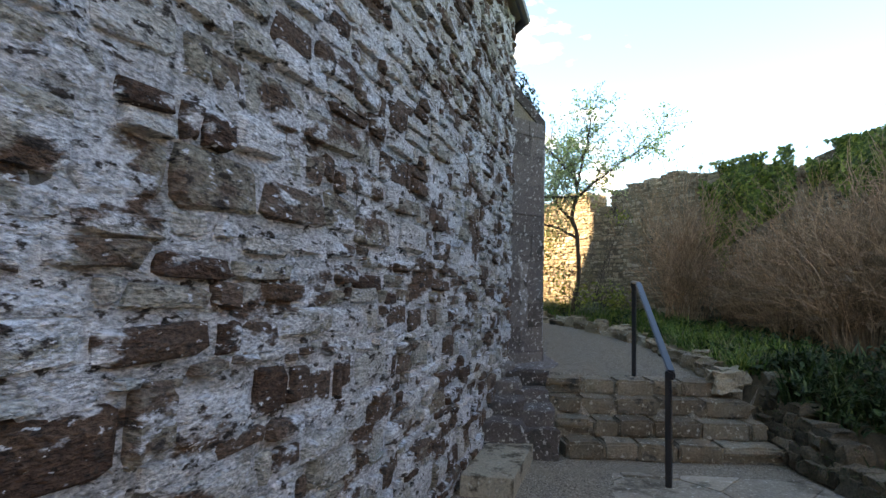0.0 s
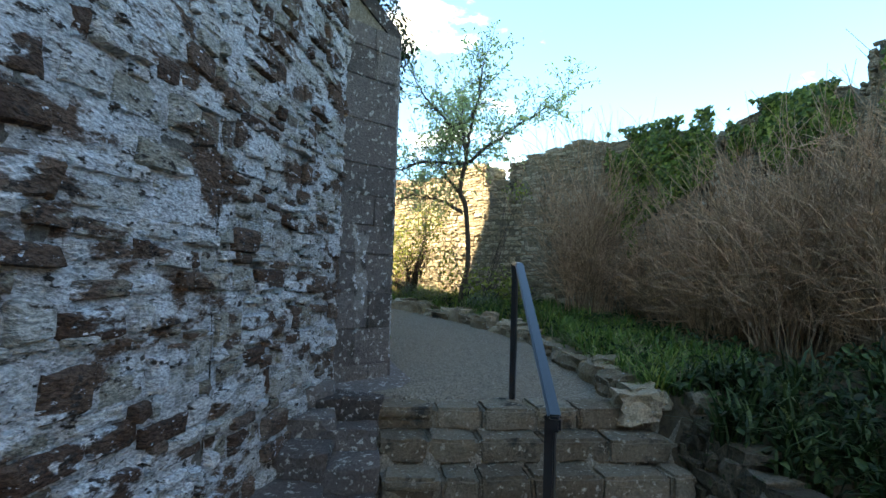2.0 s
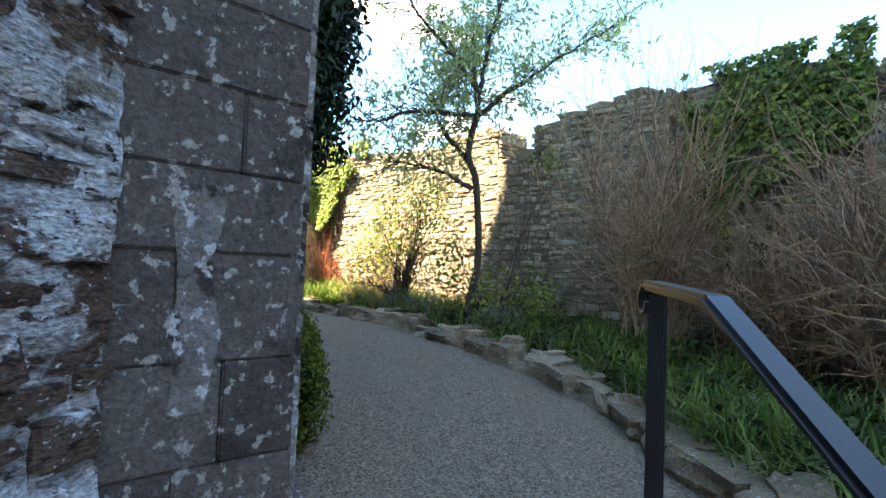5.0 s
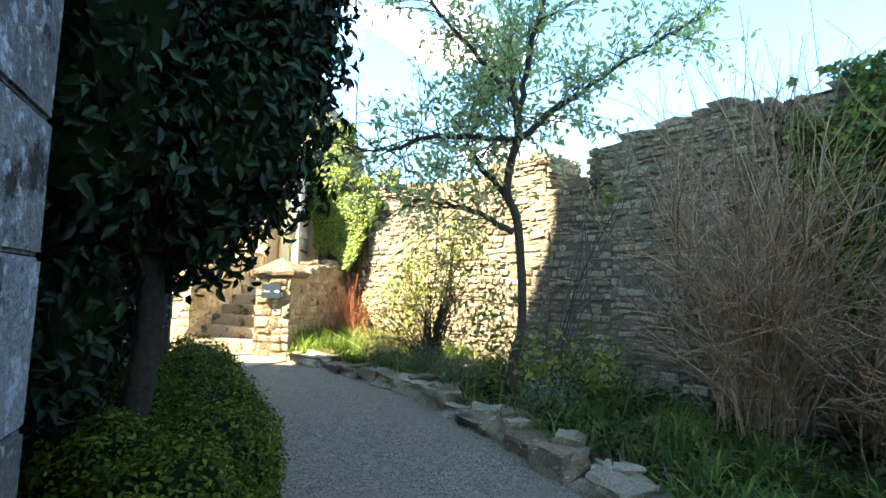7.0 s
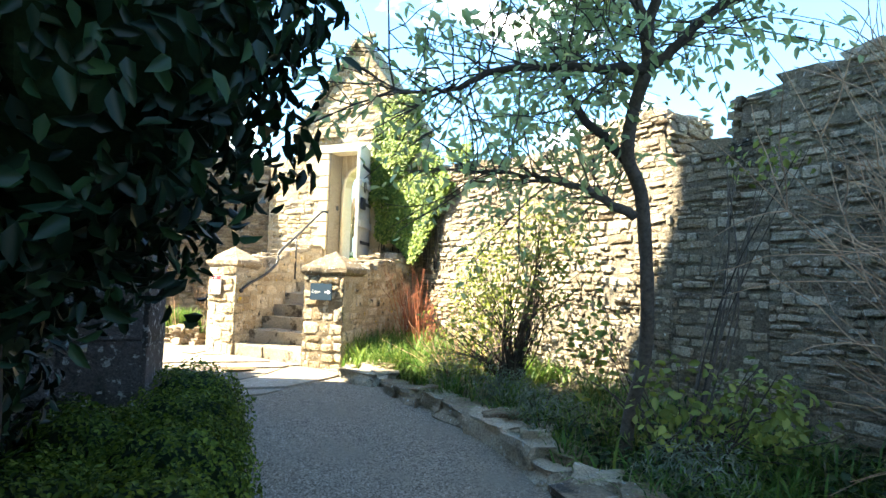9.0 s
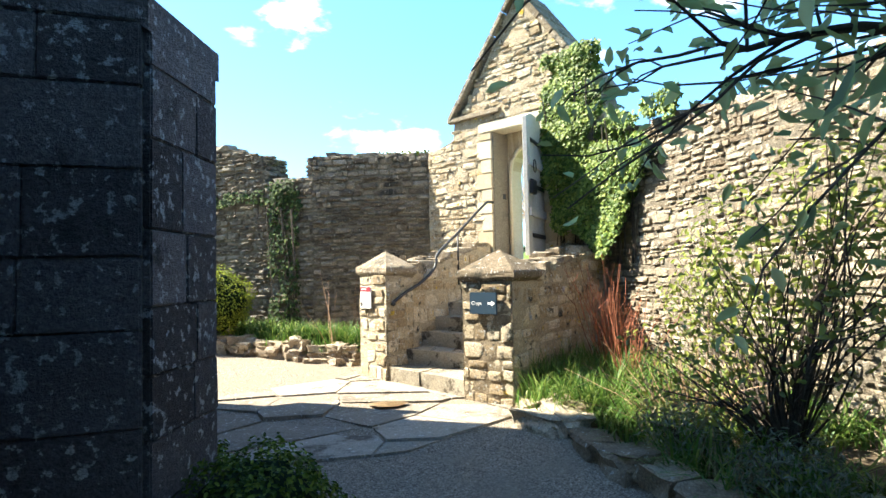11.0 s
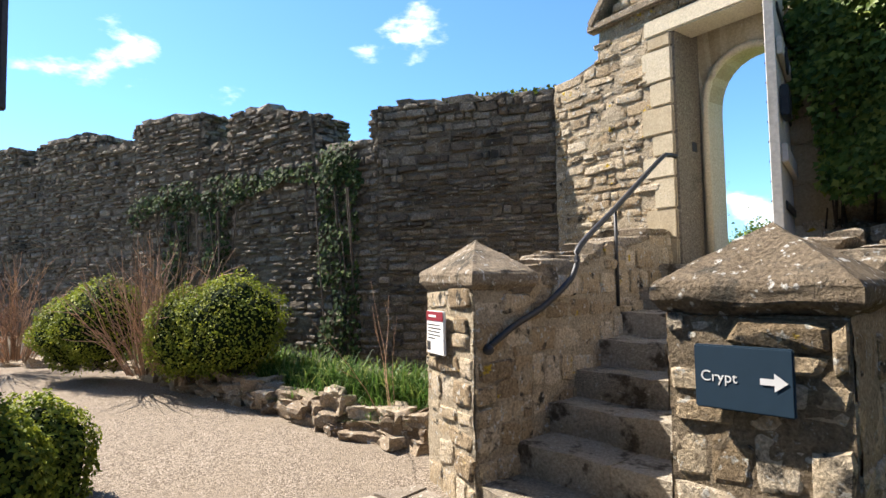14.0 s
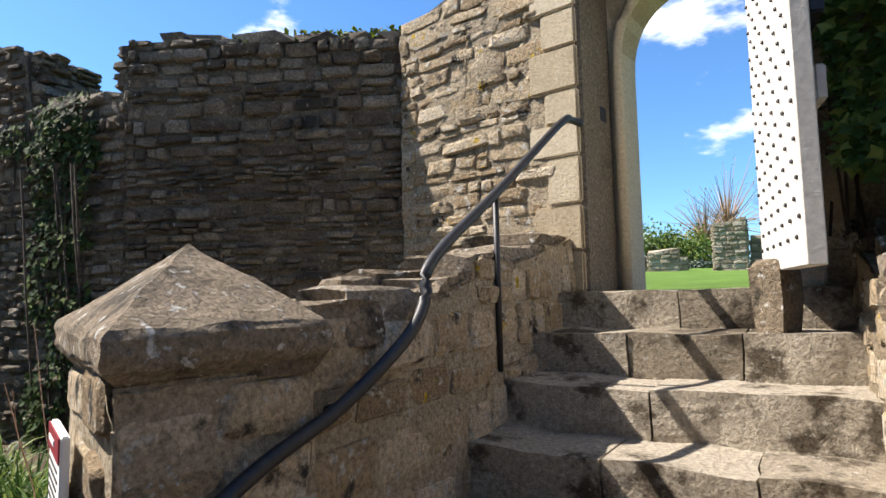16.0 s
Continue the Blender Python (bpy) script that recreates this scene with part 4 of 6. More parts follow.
# ---- garden steps by the chapel ----
def build_lower_steps():
    st = thing("garden_steps", "four worn rubble steps of rough stone slabs", "steps", "structure")
    r = np.random.default_rng(31)
    W = float(np.linalg.norm(STEP_R - STEP_L))
    ang = math.atan2(STEP_E[1], STEP_E[0])
    for k in range(4):
        zt = .55 - k * .16
        off = .27 * k
        a = -.46 + .05 * k
        end = W + .04 * k
        while a < end - .05:
            w = min(.24 + .26 * r.random(), end - a)
            if end - a - w < .16:
                w = end - a
            split = r.random() < .08
            for (zc, h, dep, pr) in (((zt - .035, .075, .40, .02), (zt - .115, .09, .34, -.015)) if split else ((zt - .08, .165, .42, .025 * r.random()),)):
                c = STEP_L + STEP_E * (a + w / 2) + STEP_D * (off - dep / 2 + pr + .012 * (r.random() - .5))
                m = Matrix.Translation((*c, zc + .012 * (r.random() - .5))) @ Matrix.Rotation(ang + (r.random() - .5) * .06, 4, "Z")
                bm = bm_box(w - .012, dep, h, None, .022)
                bmesh.ops.subdivide_edges(bm, edges=bm.edges[:], cuts=3, use_grid_fill=True)
                off3 = Vector((r.random() * 40, r.random() * 40, r.random() * 40))
                for vt in bm.verts:
                    co = vt.co * 6 + off3
                    vt.co += Vector((.6 * noise.noise(co), 1.3 * noise.noise(co + Vector((7, 0, 0))), .55 * noise.noise(co + Vector((0, 7, 0))))) * .022
                    vt.co += Vector((noise.noise(co * 4), noise.noise(co * 4 + Vector((7, 0, 0))), noise.noise(co * 4 + Vector((0, 7, 0))))) * .006
                bmesh.ops.transform(bm, matrix=m, verts=bm.verts)
                part("step_stone", bm, step_stone, st)
            a += w
        # packed core behind the stones
        quad = [STEP_L + STEP_E * (-.46 + .05 * k) + STEP_D * (off - .03), STEP_L + STEP_E * (W + .1) + STEP_D * (off - .03), STEP_L + STEP_E * (W + .1) - STEP_D * .3, STEP_L + STEP_E * -.46 - STEP_D * .3]
        part_of("core", *prism([tuple(x) for x in quad][::-1], -.2, zt - .03), wall_mortar, st)
    # rough plinth stones between the steps and the chapel wall
    for k in range(4):
        for j in range(2):
            v, f = rock((.44, .42, .30), r, 2, rough=.3)
            c = STEP_L + STEP_E * (-.62 - .30 * j) + STEP_D * (.27 * k - .12)
            m = Matrix.Translation((*c, .36 - .15 * k + .08 * j)) @ Matrix.Rotation(ang + (r.random() - .5) * .5, 4, "Z")
            part_of("plinth_stone", [tuple(m @ Vector(x)) for x in v], f, buttress_stone, st, "dark rough plinth stone")
    slab = [(2.60, 4.02), (2.92, 3.76), (4.30, 5.16), (4.02, 5.50)]
    part_of("kerb_slab", *prism(slab, -.15, .06, .02), tread_stone, st, "smooth worn stone kerb slab")


build_lower_steps()


# ---- crypt stair, piers and side walls ----
ST_O, ST_U, ST_V = np.array((6.55, 15.85)), np.array((.64, .768)), np.array((.768, -.64))


def stp(u, v, z=0.0):
    p = ST_O + ST_U * u + ST_V * v
    return (p[0], p[1], z)


def build_crypt_stair():
    st = thing("crypt_steps", "eight worn pale stone steps between rubble walls", "steps", "structure")
    r = np.random.default_rng(41)
    for k in range(8):
        zt = 1.22 + .187 * k
        u0 = .33 * k
        left, right = (.02, 1.36) if k else (.0, 1.42)
        back = u0 + (.52 if k < 7 else 1.0)
        cuts = [left] + sorted(left + (right - left) * (c + .1 * (r.random() - .5)) for c in ((.5,) if k % 2 else (.36, .7))) + [right]
        skew = -.20 if k == 0 else 0.0
        for a, b in zip(cuts, cuts[1:]):
            h = .187 if k else .24
            wob = (r.random() - .5) * .02
            quad = [stp(u0 + wob + skew * a, a + .004)[:2], stp(u0 + wob + skew * b, b - .004)[:2], stp(back, b - .004)[:2], stp(back, a + .004)[:2]]
            v, f = prism(quad, zt - h - .06, zt + (r.random() - .5) * .012)
            bm = bmesh.new()
            vs = [bm.verts.new(x) for x in v]
            for q in f:
                bm.faces.new([vs[i] for i in q])
            bmesh.ops.recalc_face_normals(bm, faces=bm.faces)
            bmesh.ops.subdivide_edges(bm, edges=bm.edges[:], cuts=5, use_grid_fill=True)
            for vt in bm.verts:
                vt.co += Vector((noise.noise(vt.co * 5), noise.noise(vt.co * 5 + Vector((9, 0, 0))), noise.noise(vt.co * 4 + Vector((0, 9, 0))))) * .018
            part("tread", bm, tread_stone, st)
    quad = [stp(.05, -.05)[:2], stp(.05, 1.40)[:2], stp(3.0, 1.40)[:2], stp(3.0, -.05)[:2]]
    part_of("core", *prism(quad, .8, [1.0, 1.0, 2.4, 2.4]), wall_mortar, st)
    sill = [dw(-.02, -.02)[:2], dw(1.08, -.02)[:2], dw(1.08, -.95)[:2], dw(-.02, -.95)[:2]]
    part_of("threshold", *prism(sill[::-1], 2.2, 2.525), tread_stone, st, "worn threshold slab")


build_crypt_stair()


def rubble_block(ob, quad, z0, z1, mat, seed, hs=(.10, .24), ws=(.14, .36), own=True, faces=(0, 1, 2, 3), proud=.019):
    """Core and facing stones of a block on a plan quad that runs clockwise seen from above when its faces look out."""
    tops = z1 if hasattr(z1, "__len__") else [z1] * 4
    part_of("core", *prism(quad[::-1], z0 - .3, tops[::-1]), pier_mortar, ob)
    r = np.random.default_rng(seed)
    for i in faces:
        p, q = quad[i], quad[(i + 1) % 4]
        L = math.dist(p, q)
        ta, tb = tops[i], tops[(i + 1) % 4]
        rows = lay_courses(L, lambda s: ta + (tb - ta) * s / L - .01, lambda s: z0, r, hs, ws, gap=.008)
        face_stones(ob, p, q, rows, mat, proud, r, (lambda s, z: True) if own else None)
        if L < 3:
            skin(ob, p, q, z0 - .15, lambda s: ta + (tb - ta) * s / L - .01, pier_mortar, seed + i, .008, .013, .03)


def pyramid_cap(parent, quad, z, over, lip, rise, mat):
    c = np.mean(quad, axis=0)
    q0 = [np.array(p) + (np.array(p) - c) / np.linalg.norm(np.array(p) - c) * over for p in quad]
    bm = bmesh.new()
    rings = []
    for k, (sc, zz) in enumerate(((.86, 0), (.98, .035), (1.0, .05), (1.0, .05 + lip), (.96, .07 + lip))):
        rings.append([bm.verts.new((*(c + (p - c) * sc), z + zz)) for p in q0])
    apex = bm.verts.new((*c, z + rise))
    for a, b in zip(rings, rings[1:]):
        for i in range(4):
            bm.faces.new((a[i], a[(i + 1) % 4], b[(i + 1) % 4], b[i]))
    for i in range(4):
        bm.faces.new((rings[-1][i], rings[-1][(i + 1) % 4], apex))
    bm.faces.new(rings[0][::-1])
    bmesh.ops.recalc_face_normals(bm, faces=bm.faces)
    bmesh.ops.subdivide_edges(bm, edges=bm.edges[:], cuts=9, use_grid_fill=True)
    for vt in bm.verts:
        q = vt.co.copy()
        vt.co += Vector((noise.noise(q * 7), noise.noise(q * 7 + Vector((5, 0, 0))), noise.noise(q * 6 + Vector((0, 5, 0))))) * .012
        vt.co += Vector((noise.noise(q * 31), noise.noise(q * 31 + Vector((5, 0, 0))), noise.noise(q * 29 + Vector((0, 5, 0))))) * .006
    part("cap", bm, mat, parent, "pyramidal lichened capstone")


# plan quads: front-left, front-right, back-right, back-left seen from the court
P1 = [(6.19, 16.42), (6.54, 15.83), (6.88, 16.20), (6.52, 16.80)]
P2 = [(7.38, 14.80), (7.84, 14.41), (8.22, 14.88), (7.77, 15.26)]
pier1 = thing("gate_pier", "square rubble pier with pyramid cap and a small notice", "pier", group="stair piers")
rubble_block(pier1, P1, 1.02, 2.36, pier_stone, 51)
pyramid_cap(pier1, P1, 2.36, .065, .05, .33, cap_stone)
pier2 = thing("gate_pier", "square rubble pier with pyramid cap and blue direction sign", "pier", group="stair piers")
rubble_block(pier2, P2, .95, 2.28, pier_stone, 52)
pyramid_cap(pier2, P2, 2.28, .07, .05, .35, cap_stone)


def stair_wall(label, quad, z0, tops, seed):
    w = thing("stair_wall", label, "wall", "structure")
    rubble_block(w, quad, z0, tops, pier_stone, seed, own=False)
    r = np.random.default_rng(seed + 100)
    a, b, c, d = [np.array(x) for x in quad]
    L = np.linalg.norm(c - b)
    for k in range(int(L / .2)):
        for side in (.25, .75):
            s = (k + .5 + (r.random() - .5) * .4) / int(L / .2)
            m0 = a + (d - a) * s
            m1 = b + (c - b) * s
            p = m0 + (m1 - m0) * side
            z = tops[0] + (tops[2] - tops[0]) * s
            v, f = rock((.22 + .14 * r.random(), .2 + .08 * r.random(), .07 + .08 * r.random()), r, 2, rough=.3)
            m = Matrix.Translation((*p, z - .035)) @ Matrix.Rotation(math.atan2(*(ST_U[::-1])) + (r.random() - .5) * .8, 4, "Z")
            part_of("coping_stone", [tuple(m @ Vector(x)) for x in v], f, cap_stone, w)
    return w


stair_wall("rough rubble side wall rising beside crypt steps", [stp(.30, -.40)[:2], stp(.30, .0)[:2], stp(2.55, .03)[:2], stp(2.75, -.55)[:2]], 1.0, [2.36, 2.36, 2.84, 2.84], 61)
stair_wall("thick rubble side wall between steps and planted bed", [stp(.22, 1.36)[:2], stp(.22, 1.88)[:2], stp(2.42, 1.95)[:2], stp(2.42, 1.36)[:2]], 1.0, [2.30, 2.30, 2.72, 2.72], 62)


# ---- rails ----
def build_garden_rail():
    rail = thing("handrail", "black painted flat steel handrail on two posts", "handrail")
    top = np.array((5.42, 4.95, 1.62))
    low = np.array((4.27, 3.48, .88))
    part("post", bm_box(.045, .045, 1.06, Matrix.Translation((5.42, 4.95, 1.09)) @ Matrix.Rotation(.5, 4, "Z"), .006), black_paint, rail)
    part("post", bm_box(.05, .05, .96, Matrix.Translation((low[0], low[1], .38)) @ Matrix.Rotation(.5, 4, "Z"), .006), black_paint, rail)
    back = Vector((.62, .785, 0)).normalized()
    end = Vector(top) + back * .05 + Vector((0, 0, .02))
    knee = Vector((5.20, 4.68, 1.615))
    b = Vector(low) + Vector((-.03, -.05, -.02))
    for name, p, q in (("rail_bar", end, knee), ("rail_bar", knee, b)):
        d = q - p
        m = Matrix.Translation((p + q) / 2) @ d.to_track_quat("X", "Z").to_matrix().to_4x4()
        part(name, bm_box(d.length + .02, .062, .026, m, .009), black_paint, rail)
    curl = [end + back * (.04 * math.sin(t)) + Vector((0, 0, -.04 + .04 * math.cos(t))) for t in np.linspace(0, 4.6, 12)]
    vs, fs = [], []
    side = Vector((.85, -.53, 0)) * .03
    for c in curl:
        vs += [c - side, c + side]
    fs = [(2 * i, 2 * i + 1, 2 * i + 3, 2 * i + 2) for i in range(len(curl) - 1)]
    ob = part_of("scroll", vs, fs, black_paint, rail, "rolled rail end", True)
    so = ob.modifiers.new("thick", "SOLIDIFY")
    so.thickness = .012
    part("rail_end", bm_box(.05, .06, .07, Matrix.Translation(b + Vector((-.005, -.01, -.03))) @ Matrix.Rotation(.5, 4, "Z"), .012), black_paint, rail)


build_garden_rail()


def build_stair_rail():
    rail = thing("stair_rail", "wrought iron stair rail fixed to rubble side wall", "handrail")
    pts = catmull([(6.635, 15.87, 2.03), (6.70, 15.92, 2.08), (6.80, 16.03, 2.15), (6.97, 16.23, 2.24), (7.16, 16.44, 2.40), (7.23, 16.53, 2.52), (7.27, 16.61, 2.66), (7.62, 17.04, 2.99), (8.08, 17.52, 3.44), (8.19, 17.66, 3.50), (8.27, 17.72, 3.50)], 6)
    v, f = tube(pts, .021, 8)
    part_of("rail_bar", v, f, iron, rail, smooth=True)
    v, f = tube([(7.60, 17.05, 2.98), (7.60, 17.05, 2.20)], .014, 8)
    part_of("baluster", v, f, iron, rail, smooth=True)
    v, f = tube([(6.97, 16.23, 2.24), (6.86, 16.30, 2.20)], .012, 6)
    part_of("bracket", v, f, iron, rail)
    knob = bmesh.new()
    bmesh.ops.create_uvsphere(knob, u_segments=12, v_segments=8, radius=.034)
    bmesh.ops.translate(knob, vec=(6.625, 15.86, 2.01), verts=knob.verts)
    part("rail_knob", knob, iron, rail, "rounded rail end", True)


build_stair_rail()


# ---- signs ----
def lettering(text, size, m, mat, parent, name="lettering"):
    cu = bpy.data.curves.new("text", "FONT")
    cu.body, cu.size, cu.extrude, cu.align_x, cu.align_y = text, size, .001, "LEFT", "CENTER"
    tmp = bpy.data.objects.new("text", cu)
    me = bpy.data.meshes.new_from_object(tmp)
    bpy.data.objects.remove(tmp)
    me.materials.append(mat)
    for p in me.polygons:
        p.material_index = 0
    me.transform(m)
    return under(new(name, me), parent)


def sign_frame(p, q, s, z, out):
    p, q = np.array(p), np.array(q)
    d = (q - p) / np.linalg.norm(q - p)
    n = np.array((d[1], -d[0]))
    o = p + d * s + n * out
    return Matrix(((d[0], 0, n[0], o[0]), (d[1], 0, n[1], o[1]), (0, 1, 0, z), (0, 0, 0, 1)))


def build_signs():
    m = sign_frame(P2[0], P2[1], .285, 2.055, .05)
    s = thing("crypt_sign", "dark blue slate sign lettered Crypt with white arrow", "sign")
    part("panel", bm_box(.33, .23, .02, m, .005), sign_blue, s)
    lettering("Crypt", .054, m @ Matrix.Translation((-.143, .0, .0105)), sign_white, s)
    v = [(.06, .011, 0), (.105, .011, 0), (.105, .032, 0), (.148, .0, 0), (.105, -.032, 0), (.105, -.011, 0), (.06, -.011, 0)]
    part_of("arrow", [tuple(m @ Vector((x, y, .0125))) for x, y, _ in v], [(0, 6, 5, 1), (2, 4, 3)], sign_white, s)
    m = sign_frame(P1[0], P1[1], .25, 2.085, .05)
    s = thing("notice_panel", "white notice with dark red heading band on pier", "sign")
    part("panel", bm_box(.27, .28, .02, m, .004), sign_white, s)
    part("heading_band", bm_box(.262, .06, .004, m @ Matrix.Translation((0, .107, .0115))), sign_red, s, "dark red band")
    part("title", bm_box(.12, .014, .002, m @ Matrix.Translation((-.03, .107, .0145))), sign_white, s)
    for i, w in enumerate((.2, .21, .19, .2, .12)):
        part("text_line", bm_box(w, .006, .002, m @ Matrix.Translation((-.115 + w / 2, .05 - i * .022, .011))), sign_ink, s)
    part("picture", bm_box(.05, .06, .002, m @ Matrix.Translation((-.1, -.09, .0115))), sign_ink, s)


build_signs()


# ---- edging, retaining wall, paving ----
def edging():
    r = np.random.default_rng(71)
    pts = []
    y = 4.35
    while y < 14.2:
        L = .34 + .26 * r.random()
        slope = (edge_x(y + .3) - edge_x(y - .3)) / .6
        step = L * (1.0 + .12 * r.random()) / math.hypot(1, slope)
        x = edge_x(y) + (r.random() - .5) * .06
        big = .15 + .11 * r.random()
        pts.append((x, y, L, .26 + .12 * r.random(), big, math.atan2(1, slope) + (r.random() - .5) * .35, path_z(y) - .04))
        if r.random() < .35:
            pts.append((x + .16, y + .1, L * .7, .22, big * .8, r.random() * 3, path_z(y) + .05))
        y += step
    x = 6.0
    while x > -3:
        L = .26 + .24 * r.random()
        yy = BED_EDGE(x)
        tall = 3 if 3.6 < x < 6.1 else 2 if x > 1.5 else 1
        for k in range(tall):
            w = L * (.45 + .4 * r.random())
            pts.append((x + (r.random() - .5) * .14, yy + .07 * k + (r.random() - .5) * .07, w, .17 + .1 * r.random(), .09 + .11 * r.random(), 2.6 + (r.random() - .5) * 1.3, path_z(yy) - .03 + .09 * k))
        x -= L * .62
    for x, y in ((8.02, 14.08), (8.3, 13.85), (8.15, 14.35), (8.6, 13.95), (7.95, 13.7)):
        pts.append((x, y, .5, .38, .2, r.random() * 3, path_z(y) - .03))
    pts.append((6.12, 4.30, .36, .28, .20, .8, .50))
    for x, y, L, dep, h, a, z in pts:
        v, f = rock((L, dep, h), r, 3, rough=.5)
        ob = part_of("edging_stone", v, f, rock_stone)
        ob.matrix_world = Matrix.Translation((x, y, z)) @ Matrix.Rotation(a, 4, "Z") @ Matrix.Rotation((r.random() - .5) * .22, 4, "X") @ Matrix.Rotation((r.random() - .5) * .2, 4, "Y")
        tagged(ob, "rough weathered stone edging the planted bed", "stone", "path edging stones")


edging()


def retaining_wall():
    w = thing("retaining_wall", "low dry-stone wall holding planted bank beside steps", "wall", "structure")
    r = np.random.default_rng(73)
    p0 = STEP_R + STEP_E * .12 + STEP_D * .05
    for row in range(7):
        s = 0.0
        while s < 5.2:
            L = .10 + .15 * r.random()
            z = -.07 + .105 * row + .03 * (r.random() - .5)
            hmax = max(.05, .58 - .30 * s)
            if z < hmax:
                c = p0 + STEP_D * (s + L / 2) + STEP_E * (.035 * row + .03 * r.random() + .05 * s)
                v, f = rock((L * 1.05, .24, .12 + .04 * r.random()), r, 2, rough=.5)
                m = Matrix.Translation((*c, z)) @ Matrix.Rotation(math.atan2(STEP_D[1], STEP_D[0]) + (r.random() - .5) * .2, 4, "Z")
                part_of("wall_stone", [tuple(m @ Vector(x)) for x in v], f, dark_bank_stone, w)
            s += L


retaining_wall()


def clip_poly(poly, a, n):
    out = []
    for p, q in zip(poly, poly[1:] + poly[:1]):
        dp, dq = (p - a) @ n, (q - a) @ n
        if dp <= 0:
            out.append(p)
        if dp * dq < 0:
            out.append(p + (q - p) * dp / (dp - dq))
    return out


def crazy_paving(name, label, poly, spacing, seed, height):
    r = np.random.default_rng(seed)
    pav = thing(name, label, "paving", "structure")
    P = [np.array(p, float) for p in poly]
    lo, hi = np.min(P, 0), np.max(P, 0)
    seeds = []
    for x in np.arange(lo[0], hi[0], spacing):
        for y in np.arange(lo[1], hi[1], spacing):
            seeds.append(np.array((x, y)) + r.random(2) * spacing * 1.5)
    for i, a in enumerate(seeds):
        cell = list(P)
        for j, b in enumerate(seeds):
            if i != j and len(cell) > 2 and np.linalg.norm(a - b) < spacing * 3.2:
                cell = clip_poly(cell, (a + b) / 2, (b - a) / np.linalg.norm(b - a))
        if len(cell) < 3:
            continue
        c = np.mean(cell, 0)
        area = abs(sum(p[0] * q[1] - p[1] * q[0] for p, q in zip(cell, cell[1:] + cell[:1]))) / 2
        if area < .012:
            continue
        ins = []
        fine = []
        for p, q in zip(cell, cell[1:] + cell[:1]):
            k = max(1, int(np.linalg.norm(q - p) / .09))
            fine += [p + (q - p) * j / k for j in range(k)]
        for p in fine:
            d = np.linalg.norm(p - c)
            ins.append(tuple(c + (p - c) * max(.3, 1 - .006 / d) + (r.random(2) - .5) * .012))
        zz = height(c) + (r.random() - .5) * .012
        v, f = prism(ins, zz - .05, zz + .014, .012)
        if sum(p[0] * q[1] - p[1] * q[0] for p, q in zip(ins, ins[1:] + ins[:1])) < 0:
            f = [q[::-1] for q in f]
        part_of("flagstone", v, f, paving_stone, pav)


crazy_paving("pavement_court", "irregular pale crazy-paved flagstones at stair foot", [(3.7, 14.6), (5.0, 12.9), (6.7, 13.2), (7.75, 14.05), (7.80, 14.42), (7.36, 14.72), (7.40, 15.05), (6.55, 15.82), (6.14, 16.3), (5.0, 15.55)], .82, 81, lambda c: ground(*c))
crazy_paving("pavement_lower", "worn flagstones at foot of the garden steps", [(2.2, 1.9), (4.0, -.2), (5.3, 2.5), (5.55, 3.1), (4.1, 3.95)], .62, 82, lambda c: ground(*c))
pud = part_of("puddle", [(6.55 + .2 * math.cos(a) * (1 + .15 * math.sin(3 * a)), 14.62 + .13 * math.sin(a), ground(6.55, 14.62) + .029) for a in np.linspace(0, 2 * math.pi, 20)[:-1]], [tuple(range(19))],
              plain("wet_clay", (0.13, 0.085, 0.045), .2, .5, 0, .3, 12, .1))
tagged(pud, "small shallow muddy brown puddle on the flagstones", "puddle")


# ---- plants ----
def limb(points, r0, r1, sides=7, n=6, jitter=0.0, r=None):
    pts = catmull(points, n)
    if jitter:
        pts = [p + (r.random(3) - .5) * jitter * (i > 0) for i, p in enumerate(pts)]
    return tube(pts, list(np.linspace(r0, r1, len(pts))), sides), pts


def grow(start, direction, length, r, droop=0.0, wild=.35, n=5):
    p, d = np.array(start, float), np.array(direction, float)
    d /= np.linalg.norm(d)
    out = [p.copy()]
    for _ in range(n):
        d = d + (r.random(3) - .5) * wild + np.array((0, 0, -droop))
        d /= np.linalg.norm(d)
        p = p + d * length / n
        out.append(p.copy())
    return out


